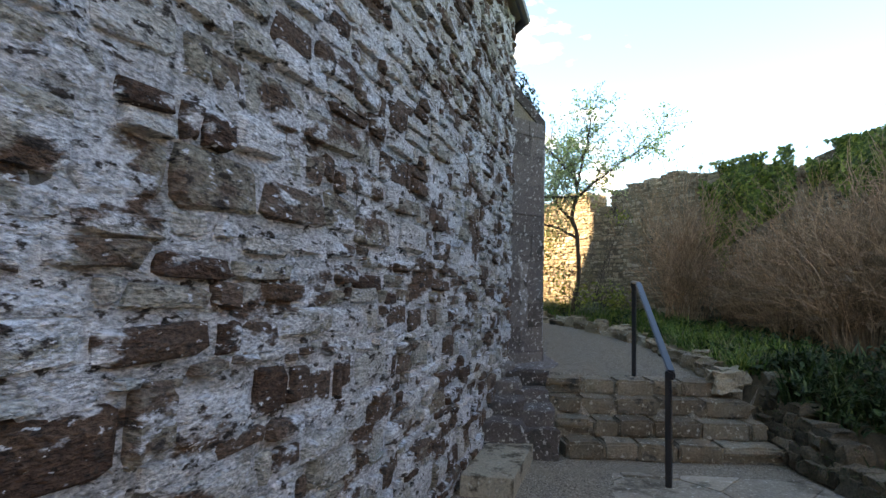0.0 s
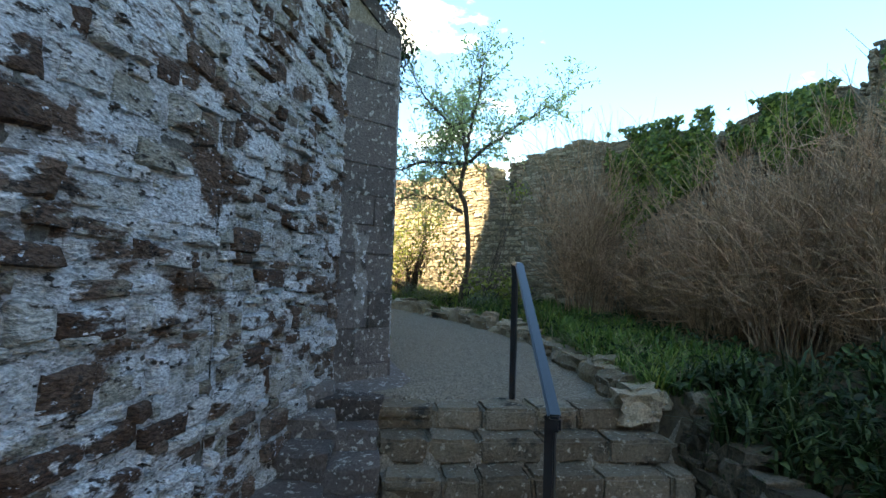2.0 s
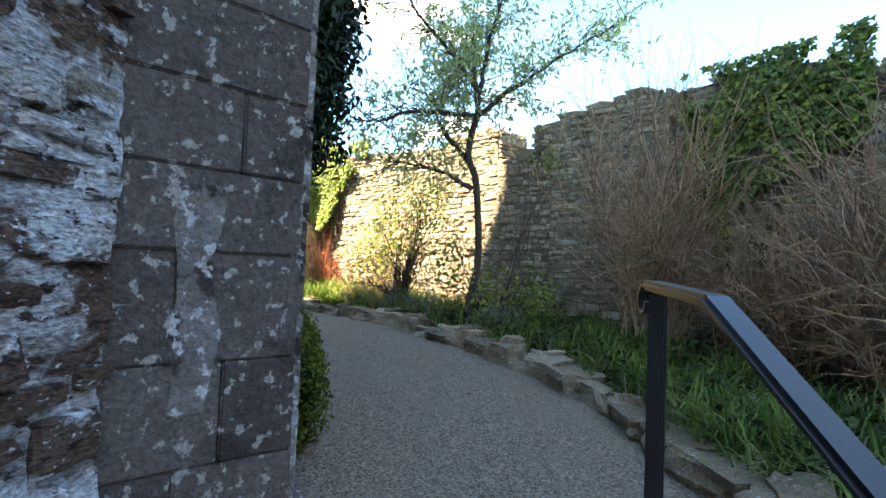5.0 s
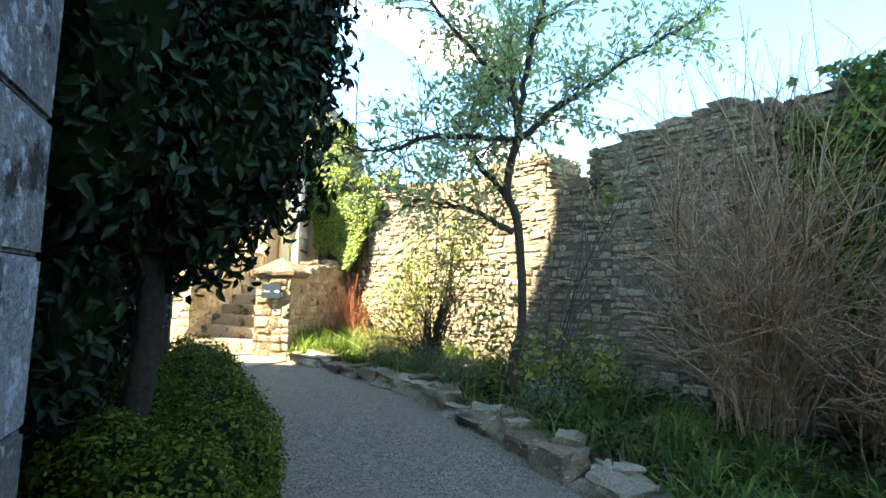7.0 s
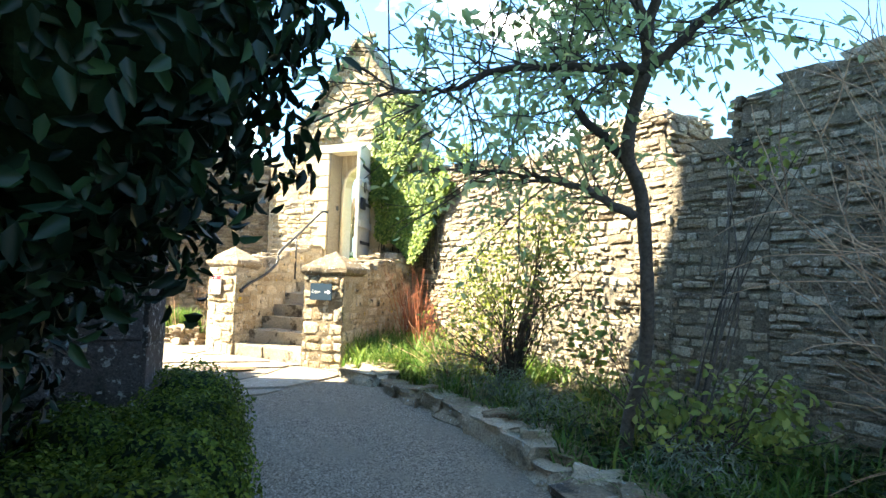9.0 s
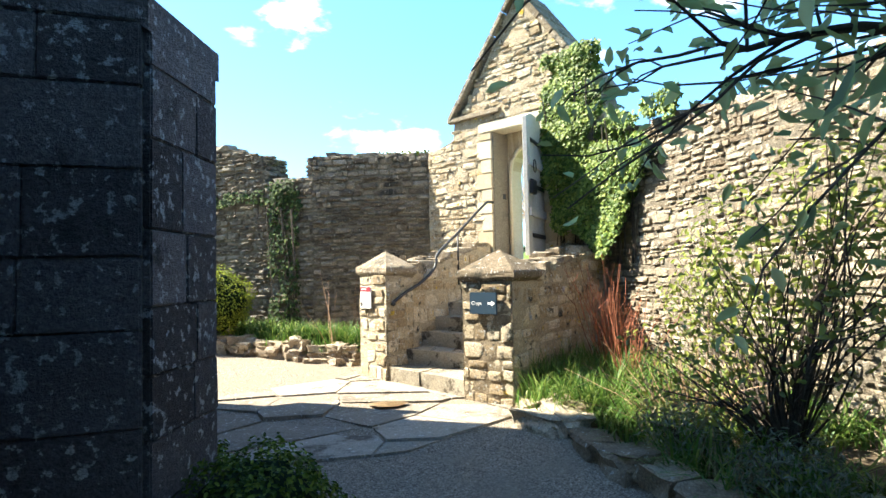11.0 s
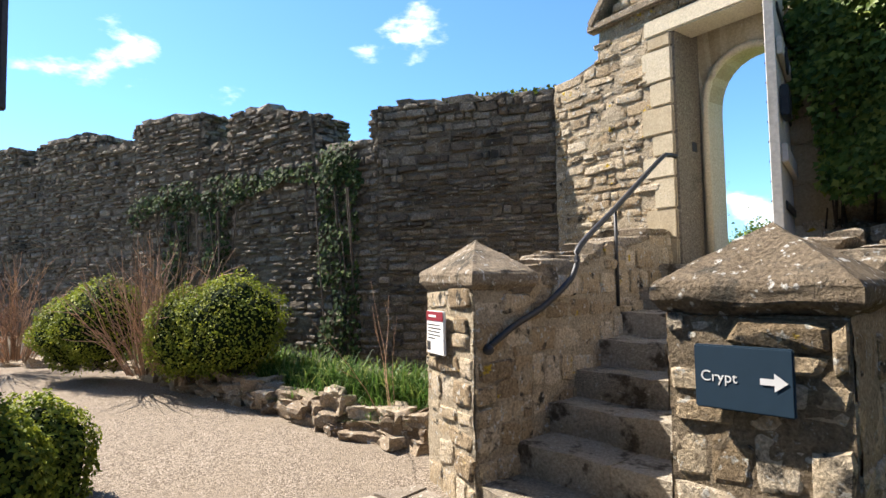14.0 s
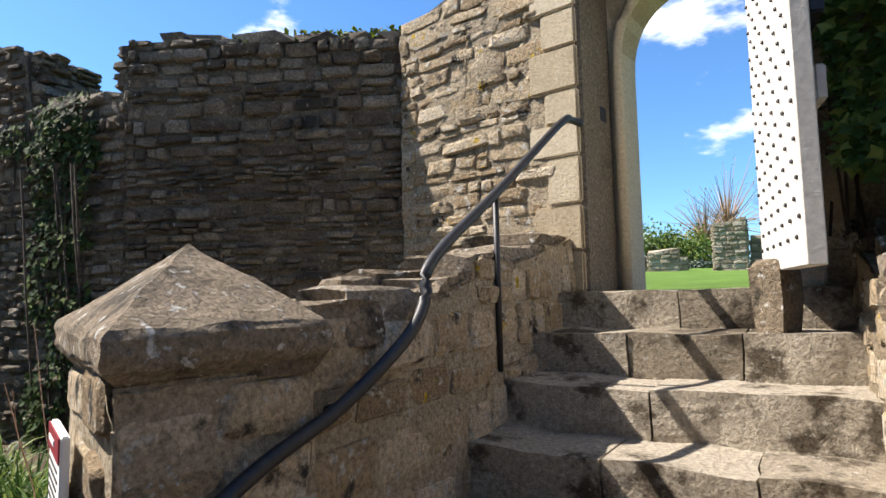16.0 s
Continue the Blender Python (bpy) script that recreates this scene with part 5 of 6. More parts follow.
def orchard_tree():
    t = thing("pear_tree", "small spreading garden tree with crooked dark trunk and young leaves", "tree")
    r = np.random.default_rng(91)
    trunk, tp = limb([(8.95, 10.12, .90), (8.92, 10.04, 1.3), (8.86, 9.81, 1.89), (8.55, 9.53, 2.78), (8.33, 9.42, 3.05), (8.27, 9.31, 3.31), (8.22, 9.15, 3.48)], .052, .036, 9)
    part_of("trunk", *trunk, bark, t, smooth=True)
    mains = [[(8.22, 9.15, 3.48), (7.91, 9.22, 3.47), (7.45, 9.39, 3.43), (7.16, 9.45, 3.29), (6.85, 9.49, 3.25)],
             [(8.22, 9.15, 3.48), (8.16, 9.11, 3.76), (7.83, 9.22, 4.17), (7.46, 9.3, 4.5), (7.1, 9.3, 4.95)],
             [(8.22, 9.15, 3.48), (8.43, 9.0, 3.71), (8.82, 8.86, 4.04), (9.32, 8.64, 4.45), (9.9, 8.42, 4.86)],
             [(8.36, 9.45, 3.02), (8.17, 9.66, 3.35), (8.12, 9.79, 3.56), (8.25, 9.81, 3.85), (8.5, 9.78, 4.5)],
             [(8.48, 9.52, 2.71), (8.2, 9.6, 2.85), (7.9, 9.8, 2.95), (7.55, 10.1, 3.0)],
             [(8.2, 9.13, 3.6), (8.35, 9.4, 4.1), (8.6, 9.9, 4.5), (8.8, 10.3, 4.9)],
             [(8.2, 9.13, 3.6), (8.1, 8.9, 4.1), (8.0, 8.6, 4.5), (7.9, 8.4, 4.9)]]
    twigs, tips, dirs = [], [], []
    for m in mains:
        geo, pts = limb(m, .034, .008, 7, 6, .03, r)
        part_of("limb", *geo, bark, t, smooth=True)
        for k in range(3, len(pts)):
            for _ in range(2):
                along_d = pts[k] - pts[k - 1]
                d = along_d / np.linalg.norm(along_d) * .6 + (r.random(3) - .5) * 1.7 + np.array((0, 0, .25))
                tw = grow(pts[k], d, .35 + .6 * r.random(), r, .03, .5)
                twigs.append(tube(tw, list(np.linspace(.006, .0025, len(tw))), 4))
                for q in tw[2:]:
                    tips.extend(q + (r.random(3) - .5) * .14 for _ in range(3))
                for _ in range(2):
                    tw2 = grow(tw[2], d + (r.random(3) - .5) * 2, .2 + .35 * r.random(), r, .05, .5, 4)
                    twigs.append(tube(tw2, list(np.linspace(.004, .002, len(tw2))), 3))
                    for q in tw2[2:]:
                        tips.extend(q + (r.random(3) - .5) * .12 for _ in range(2))
    part_of("twigwork", *merge(twigs), bark, t, kind="stuff")
    tips = np.array(tips)
    tips = tips[(tips[:, 0] > 7.5) | (r.random(len(tips)) < .45)]
    n = r.normal(size=tips.shape) + np.array((0, 0, .5))
    leaf_part("crown", leaves(tips, n, .05 + .04 * r.random(len(tips)), r, droop=.8, ratio=.42), pear_leaf, t, kind="stuff")


orchard_tree()


def leafy_mass(name, label, category, blobs, count, size, mat, seed, shell=.75, ratio=.5, trunk=None, inner=None, droop=.3, group="", branches=40):
    """A shrub: leaves over the shells of several uneven blobs, on branches that carry them."""
    t = thing(name, label, category, group=group)
    r = np.random.default_rng(seed)
    vol = np.array([b[3] * b[4] * b[5] for b in blobs]) ** .67
    C, N = [], []
    for b, share in zip(blobs, vol / vol.sum()):
        k = int(count * share)
        d = r.normal(size=(k, 3))
        d /= np.linalg.norm(d, axis=1, keepdims=True)
        lump = np.array([1 + .22 * noise.noise(Vector(x) * 2.2 + Vector(b[:3])) + .12 * noise.noise(Vector(x) * 5 + Vector(b[:3])) for x in d])[:, None]
        rad = shell + (1 - shell) * r.random((k, 1)) ** .6
        C.append(np.array(b[:3]) + d * np.array(b[3:6]) * rad * lump)
        N.append(d + r.normal(size=(k, 3)) * .55 + np.array((0, 0, .35)))
    C, N = np.concatenate(C), np.concatenate(N)
    leaf_part("foliage", leaves(C, N, size * (.65 + .6 * r.random(len(C))), r, droop=droop, ratio=ratio), mat, t, kind="stuff")
    tw = []
    base = np.array(trunk if trunk else (blobs[0][0], blobs[0][1], blobs[0][2] - blobs[0][5]))
    for _ in range(branches):
        b = blobs[int(r.integers(len(blobs)))]
        d = r.normal(size=3)
        d /= np.linalg.norm(d)
        tip = np.array(b[:3]) + d * np.array(b[3:6]) * .8
        mid = (base + np.array(b[:3])) / 2 + (r.random(3) - .5) * .2
        tw.append(tube(catmull([base + (r.random(3) - .5) * .06, mid, tip], 3), list(np.linspace(.011, .003, 7)), 4))
    part_of("branchwork", *merge(tw), bark, t, kind="stuff")
    # solid dark cores stand in for the shade between the leaves
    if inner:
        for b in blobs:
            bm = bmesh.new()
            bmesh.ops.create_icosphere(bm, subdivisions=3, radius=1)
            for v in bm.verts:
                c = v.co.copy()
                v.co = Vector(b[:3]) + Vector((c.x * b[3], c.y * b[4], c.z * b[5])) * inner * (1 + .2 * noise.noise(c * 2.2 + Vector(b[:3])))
            part("inner_growth", bm, inner_shade, t, "solid core painted with the shade inside the foliage")
    return t


# the low blobs beside the wall are added to darken the gap behind the trunk
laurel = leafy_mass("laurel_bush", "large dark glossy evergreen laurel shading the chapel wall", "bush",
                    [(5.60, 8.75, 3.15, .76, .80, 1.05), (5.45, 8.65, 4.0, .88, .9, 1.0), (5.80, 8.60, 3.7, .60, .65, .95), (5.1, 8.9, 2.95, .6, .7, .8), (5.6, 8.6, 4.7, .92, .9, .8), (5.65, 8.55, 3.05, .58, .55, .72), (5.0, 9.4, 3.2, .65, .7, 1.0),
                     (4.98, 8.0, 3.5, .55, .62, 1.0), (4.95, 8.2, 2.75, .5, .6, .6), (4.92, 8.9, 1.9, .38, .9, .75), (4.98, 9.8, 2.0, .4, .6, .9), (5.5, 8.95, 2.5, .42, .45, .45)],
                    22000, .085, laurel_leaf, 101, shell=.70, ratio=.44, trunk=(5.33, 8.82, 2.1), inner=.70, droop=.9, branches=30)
tr, _ = limb([(5.34, 8.92, .5), (5.32, 8.88, 1.2), (5.36, 8.8, 1.9), (5.3, 8.7, 2.8)], .10, .06, 10)
# trunk bark darker than the branches', painting in the shade under the crown
part_of("trunk", *tr, bark_material("shaded_bark", (0.014, 0.011, 0.009), (0.05, 0.04, 0.033)), laurel, smooth=True)

BOX = "clipped box plants"
hedge_rows = [(5.20, 7.25, .36), (5.42, 7.9, .40), (5.66, 8.55, .42), (5.80, 9.2, .43), (5.88, 9.9, .43), (5.93, 10.6, .42), (5.97, 11.3, .43), (5.2, 8.4, .40), (5.4, 9.4, .42), (5.45, 10.3, .38), (5.45, 11.6, .38)]
for i, (x, y, rad) in enumerate(hedge_rows):
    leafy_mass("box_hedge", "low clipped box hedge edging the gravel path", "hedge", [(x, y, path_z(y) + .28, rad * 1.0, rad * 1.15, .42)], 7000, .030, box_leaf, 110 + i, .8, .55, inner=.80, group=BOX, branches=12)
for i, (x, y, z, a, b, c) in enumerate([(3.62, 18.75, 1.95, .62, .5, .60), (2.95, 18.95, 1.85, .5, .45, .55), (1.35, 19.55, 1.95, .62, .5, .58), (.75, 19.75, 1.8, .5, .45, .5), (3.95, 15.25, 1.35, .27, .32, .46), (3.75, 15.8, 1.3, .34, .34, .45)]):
    leafy_mass("box_ball", "rounded clipped box bush, leaves painted sunlit yellow-green", "bush", [(x, y, z, a, b, c)], 6000, .036, ball_leaf, 130 + i, .82, .55, inner=.80, group=BOX, branches=12)
leafy_mass("deutzia_shrub", "sunlit yellow-green leafing shrub against the rubble wall", "bush",
           [(9.0, 11.9, 2.2, .55, .7, .8), (9.25, 12.8, 2.3, .5, .7, .9), (8.8, 12.5, 1.7, .5, .6, .5), (9.1, 11.3, 2.6, .4, .5, .7), (9.35, 13.4, 2.1, .4, .6, .7), (9.5, 12.0, 2.9, .35, .7, .4)], 2300, .06, shrub_leaf, 141, .25, .55, trunk=(9.2, 12.2, 1.05), branches=120)
leafy_mass("young_shrub", "small loose shrub with fresh pale green leaves", "bush", [(9.0, 9.75, 1.45, .35, .45, .4), (9.35, 9.3, 1.5, .35, .4, .35), (8.9, 10.5, 1.8, .25, .25, .5), (9.75, 9.5, 1.35, .3, .5, .35), (10.15, 9.9, 3.35, .12, .5, .22)], 620, .075, shrub_leaf, 142, .2, .6, trunk=(9.1, 9.7, .95), branches=40)
for i, (x, y) in enumerate(((8.75, 10.8), (8.8, 11.6), (8.65, 12.5), (8.9, 9.4))):
    leafy_mass("lavender_clump", "grey-green bushy herb clump in the bed", "plant", [(x, y, path_z(y) + .3, .34, .38, .24)], 900, .05, grey_leaf, 150 + i, .3, .2, group="bed herbs", droop=-.8, branches=20)


def twiggy_bush(name, label, base, spread, height, count, seed, mat, thick=.006, group="", arch=.25, fork=3, wild=0.0, base_width=.35):
    t = thing(name, label, "bush", group=group)
    r = np.random.default_rng(seed)
    geo = []
    for _ in range(count):
        a, q = r.random() * 2 * math.pi, r.random()
        root = np.array(base) + np.array((math.cos(a), math.sin(a), 0)) * spread * base_width * q
        d = np.array((math.cos(a) * spread * q, math.sin(a) * spread * q, height * .75))
        d = d + (r.random(3) - .5) * np.array((1, 1, .3)) * height * wild * .6
        pts = grow(root, d, height * (.45 + .6 * r.random()), r, arch * .12 * q * r.random(), .22 + .5 * wild, 8)
        geo.append(tube(pts, list(np.linspace(thick, thick * .35, len(pts))), 4))
        for _ in range(fork):
            k = 2 + int(r.integers(5))
            d2 = (pts[k] - pts[k - 1]) / np.linalg.norm(pts[k] - pts[k - 1]) + (r.random(3) - .5) * (1.3 + 1.2 * wild)
            tw = grow(pts[k], d2, height * (.08 + .22 * r.random()), r, .02, .45 + .4 * wild, 4)
            geo.append(tube(tw, list(np.linspace(thick * .75, thick * .45, len(tw))), 3))
    if count <= 140 and fork <= 3:
        for k in range(count):
            part_of("stem", *merge(geo[k * (fork + 1):(k + 1) * (fork + 1)]), mat, t)
    else:
        for k in range(0, len(geo), 14 * (fork + 1)):
            part_of("branch", *merge(geo[k:k + 14 * (fork + 1)]), mat, t)
    return t


brown = "tangle of bare brown twigs against the rubble wall"
for i, (x, y, sp, h, n) in enumerate([(9.95, 8.05, .5, 3.3, 100), (10.35, 7.95, .25, 4.0, 50), (10.2, 7.1, .4, 1.7, 50), (10.0, 6.3, .5, 1.9, 80), (10.0, 5.7, .5, 2.3, 110), (9.4, 5.3, .6, 2.1, 110), (9.75, 4.9, .55, 3.0, 160),
                                      (9.1, 4.4, .6, 2.5, 150), (9.65, 4.0, .55, 3.2, 160), (8.9, 3.3, .6, 2.6, 150), (9.4, 2.9, .55, 3.3, 150), (8.7, 2.2, .65, 2.7, 140), (9.3, 2.0, .6, 3.2, 130)]):
    twiggy_bush("bare_shrub", brown, (x, y, ground(x, y) - .02), sp, h, n, 160 + i, twig, .0062, "bare shrubs by the wall", .12, 12, .42, .7)
for i, (x, y, h) in enumerate(((10.75, 8.2, 1.35), (10.9, 7.6, 1.1), (10.75, 6.9, .9), (10.7, 5.4, .8), (10.75, 9.0, .8))):
    twiggy_bush("wall_top_shoots", "thin bare shoots rising behind the wall top", (x, y, 3.5), .5, h, 16, 260 + i, twig, .005, "shoots on the wall", .1, 2, .2)
twiggy_bush("dogwood", "sparse upright clump of bare red-brown dogwood stems", (9.15, 15.1, 1.1), .42, 1.45, 44, 180, red_stem, .0055, "", .1, 2)
twiggy_bush("dogwood", "sparse upright clump of bare red-brown dogwood stems", (9.0, 14.2, 1.1), .35, 1.1, 22, 181, red_stem, .005, "", .1, 1)
twiggy_bush("rose_bush", "leafless brown rose bush between clipped box balls", (2.35, 19.1, 1.35), .7, 1.7, 90, 182, twig, .008, "", .3, 3)
twiggy_bush("rose_bush", "leafless brown rose bush beside the boundary wall", (-.6, 20.3, 1.35), .8, 1.6, 80, 183, twig, .008, "", .3, 3)
twiggy_bush("dry_stalks", "pale dry flower stalks standing in the bed", (9.0, 13.0, 1.05), .8, 1.0, 90, 184, twig, .004, "", .3, 2)
for i, (x, y, h) in enumerate(((5.75, 17.3, 1.2), (6.9, 18.2, 1.7), (6.2, 17.6, 1.5))):
    twiggy_bush("dry_stalks", "single pale dry seed stalks by the wall", (x, y, 1.3), .5, h, 5, 190 + i, twig, .004, "", .3, 1)


def grass_patch(name, label, where, count, height, seed, mat=None, width=.014, lean=.8):
    r = np.random.default_rng(seed)
    pts = []
    while len(pts) < count:
        c = where(r)
        if c is None:
            continue
        k = int(14 + r.integers(26))
        for _ in range(k):
            x, y = c + r.normal(size=2) * .065
            pts.append((x, y, ground(x, y) - .01))
    n = len(pts)
    ob = leaf_part(name, blades(pts, height * (.45 + .8 * r.random(n)), width * (.6 + .7 * r.random(n)), lean * (.25 + 1.1 * r.random(n)), r), mat or grass_blade, None)
    tagged(ob, label, "plants", kind="stuff")


def right_bed(y0, y1, lo, hi):
    def pick(r):
        y = y0 + (y1 - y0) * r.random()
        return np.array((edge_x(y) + lo + (hi - lo) * r.random() ** 1.2, y))
    return pick


def lower_bank(r):
    s, l = 4.8 * r.random() - .3, .14 + 2.6 * r.random()
    return STEP_R + STEP_D * s + STEP_E * (l + .1)


def far_bed(r):
    x = 6.0 - 5.5 * r.random() ** 1.4
    return np.array((x, BED_EDGE(x) + .15 + .9 * r.random()))


def gate_bed(r):
    return np.array((7.95 + 1.6 * r.random(), 13.6 + 1.9 * r.random()))


grass_patch("daffodil_leaves", "strappy green bulb foliage filling the shaded bed", right_bed(4.2, 14.2, .12, 1.7), 9000, .36, 201, width=.018, lean=1.0)
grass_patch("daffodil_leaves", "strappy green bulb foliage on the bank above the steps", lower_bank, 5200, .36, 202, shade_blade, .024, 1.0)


def ground_cover():
    """Low broad dark leaves that cover the bank between the bulbs."""
    r = np.random.default_rng(207)
    C = []
    while len(C) < 9000:
        x, y = lower_bank(r) if r.random() < .6 else right_bed(4.3, 10.5, .25, 2.4)(r)
        C.append((x, y, ground(x, y) + (.04 + .24 * r.random()) * (.6 + .6 * noise.noise(Vector((x * 2, y * 2, 1))))))
    C = np.array(C)
    N = r.normal(size=C.shape) * .6 + np.array((0, 0, 1.0))
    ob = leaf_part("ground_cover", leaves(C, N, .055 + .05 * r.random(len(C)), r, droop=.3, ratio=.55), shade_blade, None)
    tagged(ob, "low broad dark green leaves covering the shaded bank", "plants", kind="stuff")


ground_cover()
grass_patch("bulb_foliage", "bright green strap leaves behind the stone edging", far_bed, 5200, .33, 203, width=.018)
grass_patch("long_grass", "long sunlit grass and strap leaves beside the pier", gate_bed, 3800, .42, 204, width=.012, lean=.7)
grass_patch("dead_leaves", "pale dry strap leaves among the green foliage", right_bed(4.2, 13.8, .1, 1.8), 1500, .28, 205, leaf_material("dry_blade", [(0, (.16, .13, .08)), (1, (.34, .29, .19))], .7, .2), .012, .9)


def ivy_on(name, label, faces, count, size, seed, mat=ivy_leaf):
    """Ivy over patches of wall: each patch is a plan line (its face to the right), a z range, a depth and a share."""
    t = thing(name, label, "ivy")
    r = np.random.default_rng(seed)
    C, N, stems = [], [], []
    for p, q, z0, z1, depth, share, keep in faces:
        p, q = np.array(p, float), np.array(q, float)
        L = np.linalg.norm(q - p)
        d = (q - p) / L
        n = np.array((d[1], -d[0]))
        k = 0
        while k < count * share:
            s, z = r.random(), z0 + (z1 - z0) * r.random()
            if not keep(s, (z - z0) / (z1 - z0)) or noise.noise(Vector((s * L * 1.6, z * 1.6, seed))) < -.32:
                k += .25
                continue
            o = .02 + depth * (.5 + .5 * noise.noise(Vector((s * L * 2, z * 2, 5.0)))) * (.4 + .6 * r.random())
            C.append((*(p + d * L * s + n * o), z))
            N.append((n[0] + (r.random() - .5) * .9, n[1] + (r.random() - .5) * .9, .35 + (r.random() - .5) * .8))
            k += 1
        for _ in range(10):
            s = r.random()
            a = np.array((*(p + d * L * s + n * .03), z0))
            stems.append(tube(grow(a, (d[0] * .3 * (r.random() - .5), d[1] * .3 * (r.random() - .5), 1), (z1 - z0) * .8, r, 0, .12), .009, 4))
    leaf_part("foliage", leaves(C, N, size * (.6 + .7 * r.random(len(C))), r, "ivy", .9, .62), mat, t, kind="stuff")
    part_of("stemwork", *merge(stems), bark, t, kind="stuff")


def rw(s, out=0.0):
    c = along(RIGHT_WALL)
    i = max(k for k in range(len(c) - 1) if c[k] <= s)
    p, q = np.array(RIGHT_WALL[i]), np.array(RIGHT_WALL[i + 1])
    return tuple(p + (q - p) * (s - c[i]) / (c[i + 1] - c[i]))


full = lambda s, z: True
ivy_on("ivy", "dense ivy mantling the battlements of the garden wall",
       [(rw(8.46), rw(10.45), 1.9, 4.22, .26, .55, lambda s, z: z > .15 + .4 * s or s < .3), (rw(10.7), rw(12.3), 2.9, 4.16, .24, .35, lambda s, z: z > .3 + .2 * math.sin(s * 9)), (rw(12.6), rw(14.5), 3.6, 4.4, .2, .1, full)], 12500, .066, 211)
# sun_ivy is ivy_leaf lightened a little, with the sun put into its colour
ivy_on("ivy", "thick sunlit ivy hanging from the gable and wall corner",
       [(dw(1.02)[:2], dw(1.98)[:2], 2.75, 5.6, .30, .5, lambda s, z: z > .28 + .1 * math.sin(s * 7)), (rw(.02), rw(1.9), 2.45, 4.4, .28, .4, lambda s, z: z > .05 + .85 * s),
        (dw(1.25, .2)[:2], rw(.95), 2.55, 4.75, .22, .4, lambda s, z: z > .12 + .2 * math.sin(s * 8) * s and z < 1.05 - .25 * s)], 19000, .054, 212,
       leaf_material("sun_ivy", [(0, (0.045, 0.09, 0.017)), (0.5, (0.115, 0.18, 0.034)), (1, (0.27, 0.32, 0.07))], 0.5, 0.35, 0.2))
ivy_on("climbing_rose", "dark climbing plants trained up the shaded boundary wall",
       [((1.1, 21.42), (1.75, 21.1), 1.3, 4.0, .16, .2, full), ((2.1, 20.93), (2.6, 20.7), 1.3, 4.1, .16, .18, full), ((4.35, 19.76), (4.95, 19.43), 1.3, 4.2, .18, .3, full), ((2.6, 20.7), (5.0, 19.4), 3.5, 4.05, .2, .22, lambda s, z: abs(z - .5 - .4 * math.sin(s * 3.1)) < .35), ((.2, 21.85), (2.4, 20.8), 3.4, 4.1, .2, .2, lambda s, z: abs(z - .2 - .6 * math.sin(s * 3.1)) < .3)], 3600, .066, 213, rose_leaf)


def moss_strip():
    r = np.random.default_rng(221)
    p, q = np.array(FAR_WALL[-2]), np.array(FAR_WALL[-1])
    C = np.array([(*(p + (q - p) * (.38 + .6 * r.random()) + np.array((.1, .5)) * r.random() * .7), 4.50 + .1 * r.random()) for _ in range(1400)])
    N = r.normal(size=C.shape) + np.array((0, 0, 1.0))
    ob = leaf_part("moss", leaves(C, N, .03 + .03 * r.random(len(C)), r, ratio=.7), box_leaf, None)
    tagged(ob, "bright green moss and weeds along the wall top", "plants", kind="stuff")


moss_strip()


# ---- beyond the gate ----
def far_ruin(x, y, w, d, h, seed, label):
    t = thing("ruined_wall", label, "ruin", group="far ruins")
    z = ground(x, y) - .1
    yaw = math.atan2(y - 14.6, x - 7.0) - math.pi / 2
    c, s = math.cos(yaw), math.sin(yaw)
    quad = [(x + a * c - b * s, y + a * s + b * c) for a, b in ((-w / 2, -d / 2), (w / 2, -d / 2), (w / 2, d / 2), (-w / 2, d / 2))]
    r = np.random.default_rng(seed)
    rubble_block(t, quad, z, [z + h * (.75 + .4 * r.random()) for _ in range(4)], wall_stone, seed, (.16, .3), (.3, .8), own=False, faces=(0, 1, 3), proud=.06)


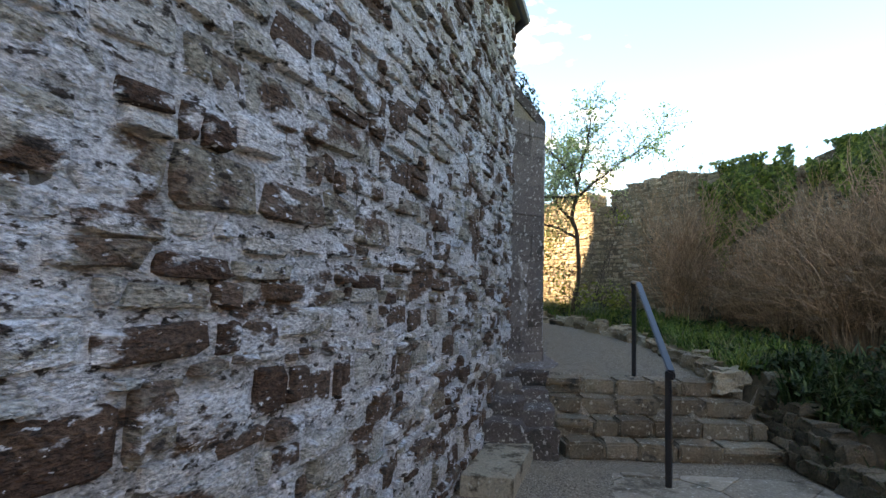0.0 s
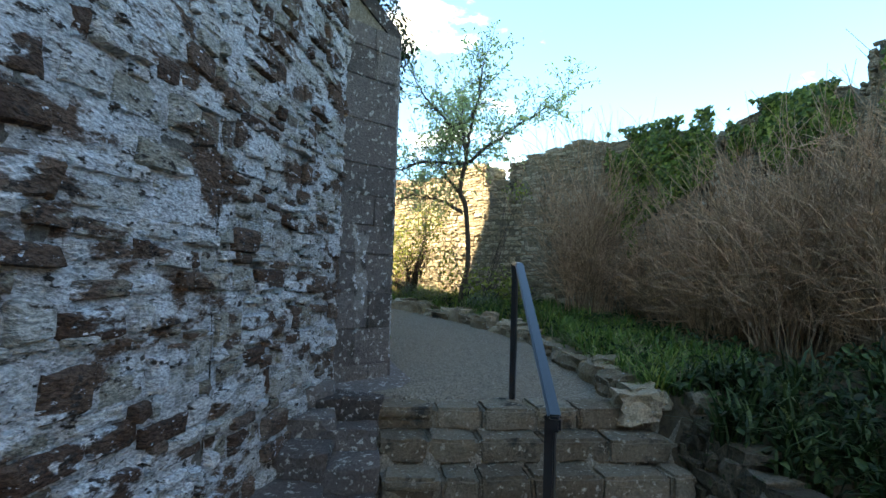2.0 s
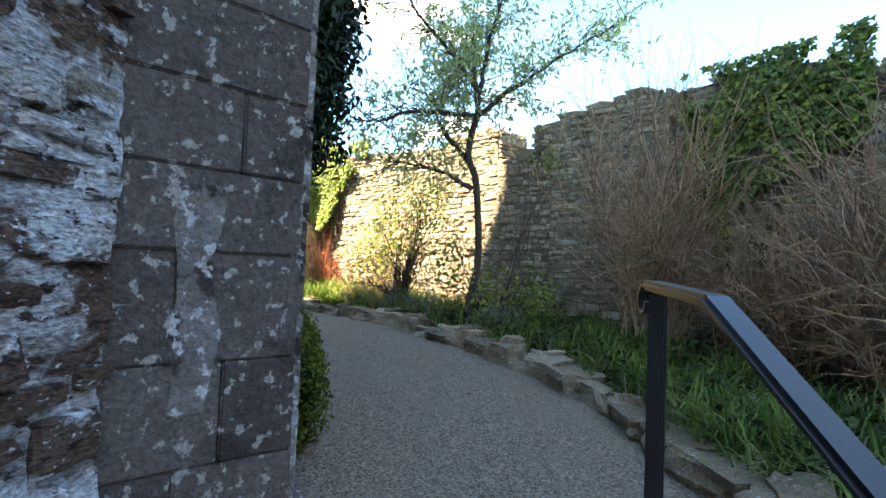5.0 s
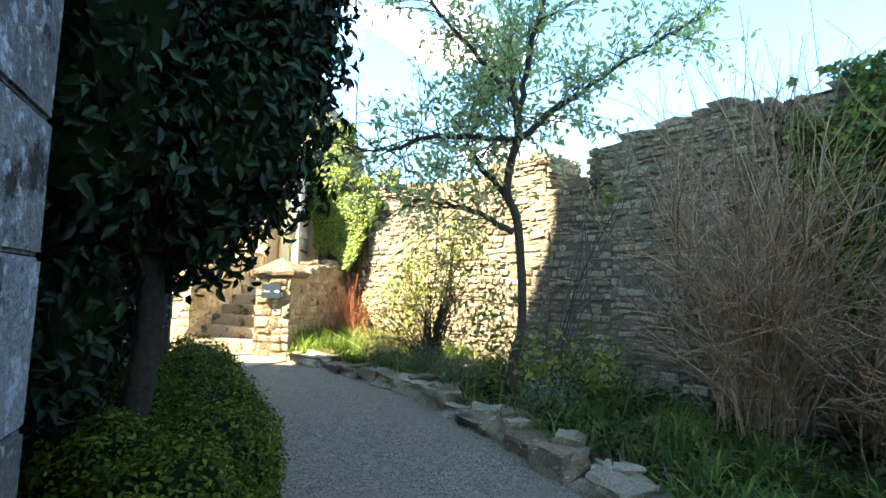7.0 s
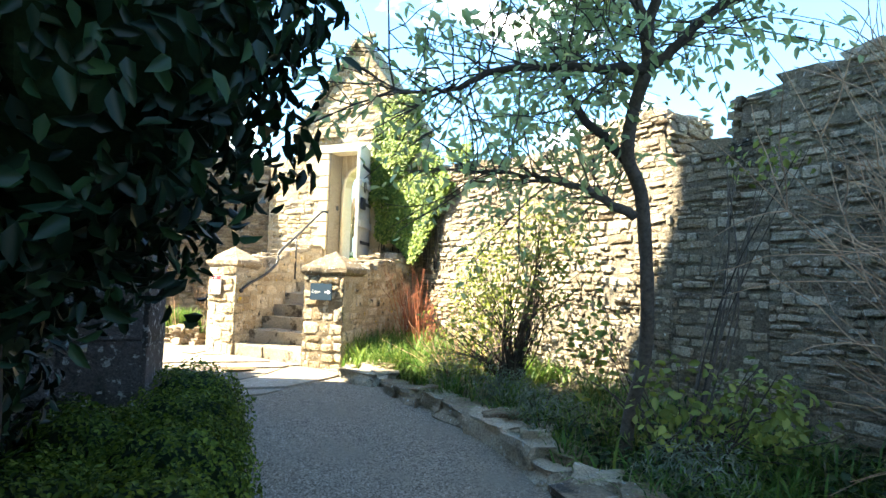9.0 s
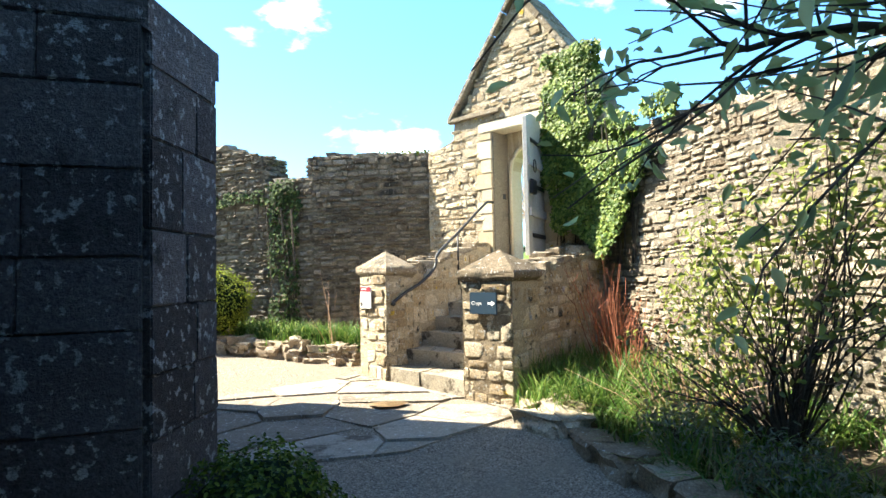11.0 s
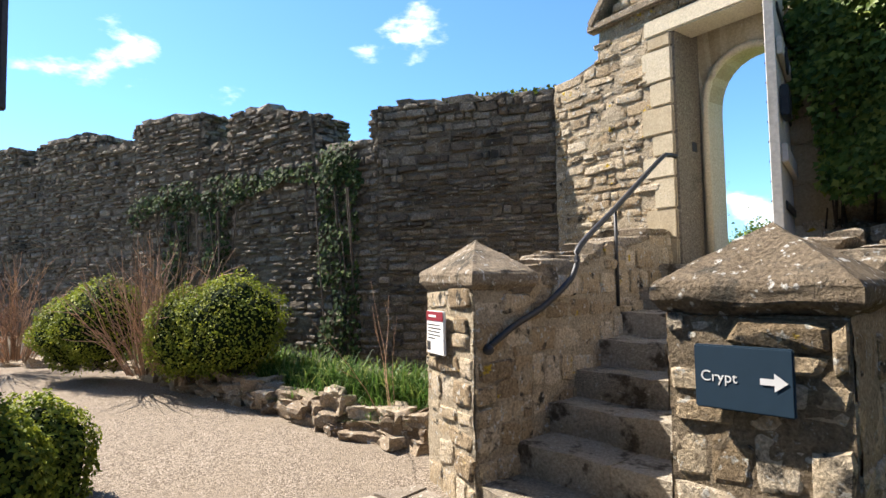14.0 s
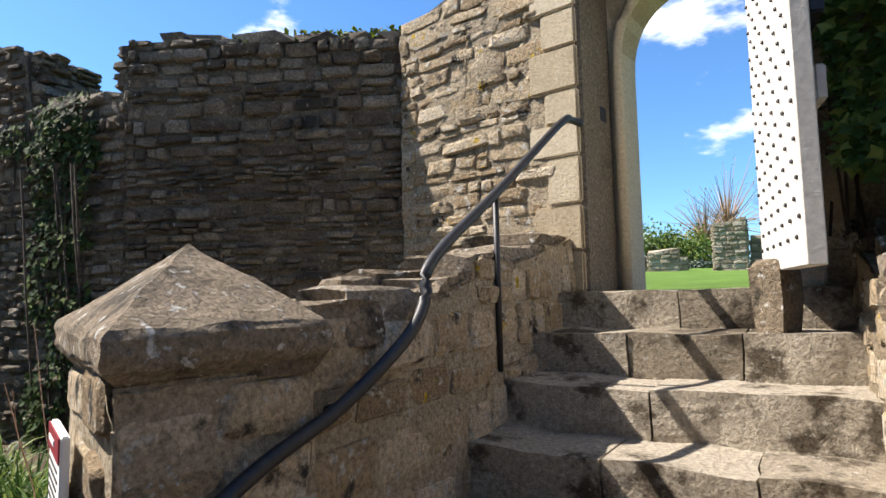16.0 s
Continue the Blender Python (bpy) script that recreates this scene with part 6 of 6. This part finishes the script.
far_ruin(26.0, 42.5, 1.6, 1.4, 2.6, 231, "broken stump of a ruined rubble wall on the lawn")
far_ruin(28.2, 42.0, 2.2, .9, 2.0, 232, "broken stump of a ruined rubble wall on the lawn")
far_ruin(23.6, 45.0, 1.6, .8, 1.4, 233, "low remains of a ruined wall on the lawn")
far_ruin(22.0, 47.5, 3.2, .8, .8, 234, "low remains of a ruined wall on the lawn")
far_ruin(25.0, 47.5, 2.6, .8, 1.1, 235, "low remains of a ruined wall on the lawn")


def far_tree(x, y, h, rad, count, size, seed, mat, label, bare=False):
    z = ground(x, y)
    t = thing("far_tree", label, "tree", group="trees beyond the lawn")
    r = np.random.default_rng(seed)
    geo = [tube([(x, y, z), (x, y, z + h * .35), (x + .2, y, z + h * .6)], [.35, .25, .15], 7)]
    C = []
    for _ in range(120 if bare else 50):
        d = r.normal(size=3) * np.array((rad, rad, h * .3))
        tip = np.array((x, y, z + h * .62)) + d * .75
        geo.append(tube(catmull([(x, y, z + h * (.2 + .25 * r.random())), (x + d[0] * .3, y + d[1] * .3, z + h * .5 + d[2] * .3), tip], 3), list(np.linspace(.09, .02, 7)), 4))
        for _ in range(count // 50 if not bare else 2):
            C.append(tip + r.normal(size=3) * rad * (.04 if bare else .22))
    part_of("trunk", *merge(geo), twig if bare else bark, t)
    C = np.array(C)
    leaf_part("crown", leaves(C, r.normal(size=C.shape) + np.array((0, 0, .6)), size * (.6 + .8 * r.random(len(C))), r, ratio=.7), mat, t, kind="stuff")


far_tree(36.5, 68.0, 3.6, 2.6, 3600, .28, 241, ivy_leaf, "dense dark evergreen tree beyond the lawn")
far_tree(40.0, 69.0, 3.0, 2.2, 2600, .28, 242, ivy_leaf, "dense dark evergreen tree beyond the lawn")
far_tree(31.5, 72.0, 2.4, 2.2, 2200, .28, 243, ivy_leaf, "dense dark evergreen tree beyond the lawn")
for i, (x, y, h) in enumerate(((54, 84, 13), (60, 80, 12), (27, 80, 11), (22, 70, 10), (47, 78, 9))):
    far_tree(x, y, h, h * .27, 200, .13, 245 + i, twig, "tall leafless tree on the skyline", True)
leafy_mass("far_hedge", "long low hedge closing the far side of lawn", "hedge", [(x, y, ground(x, y) + .2, 4.2, 2.0, .7) for x, y in ((8, 70), (14, 70), (20, 69), (26, 68), (32, 67), (38, 65), (44, 62), (50, 59), (56, 55))], 9000, .3, grey_leaf, 251, .8, .7, inner=.85, branches=10)
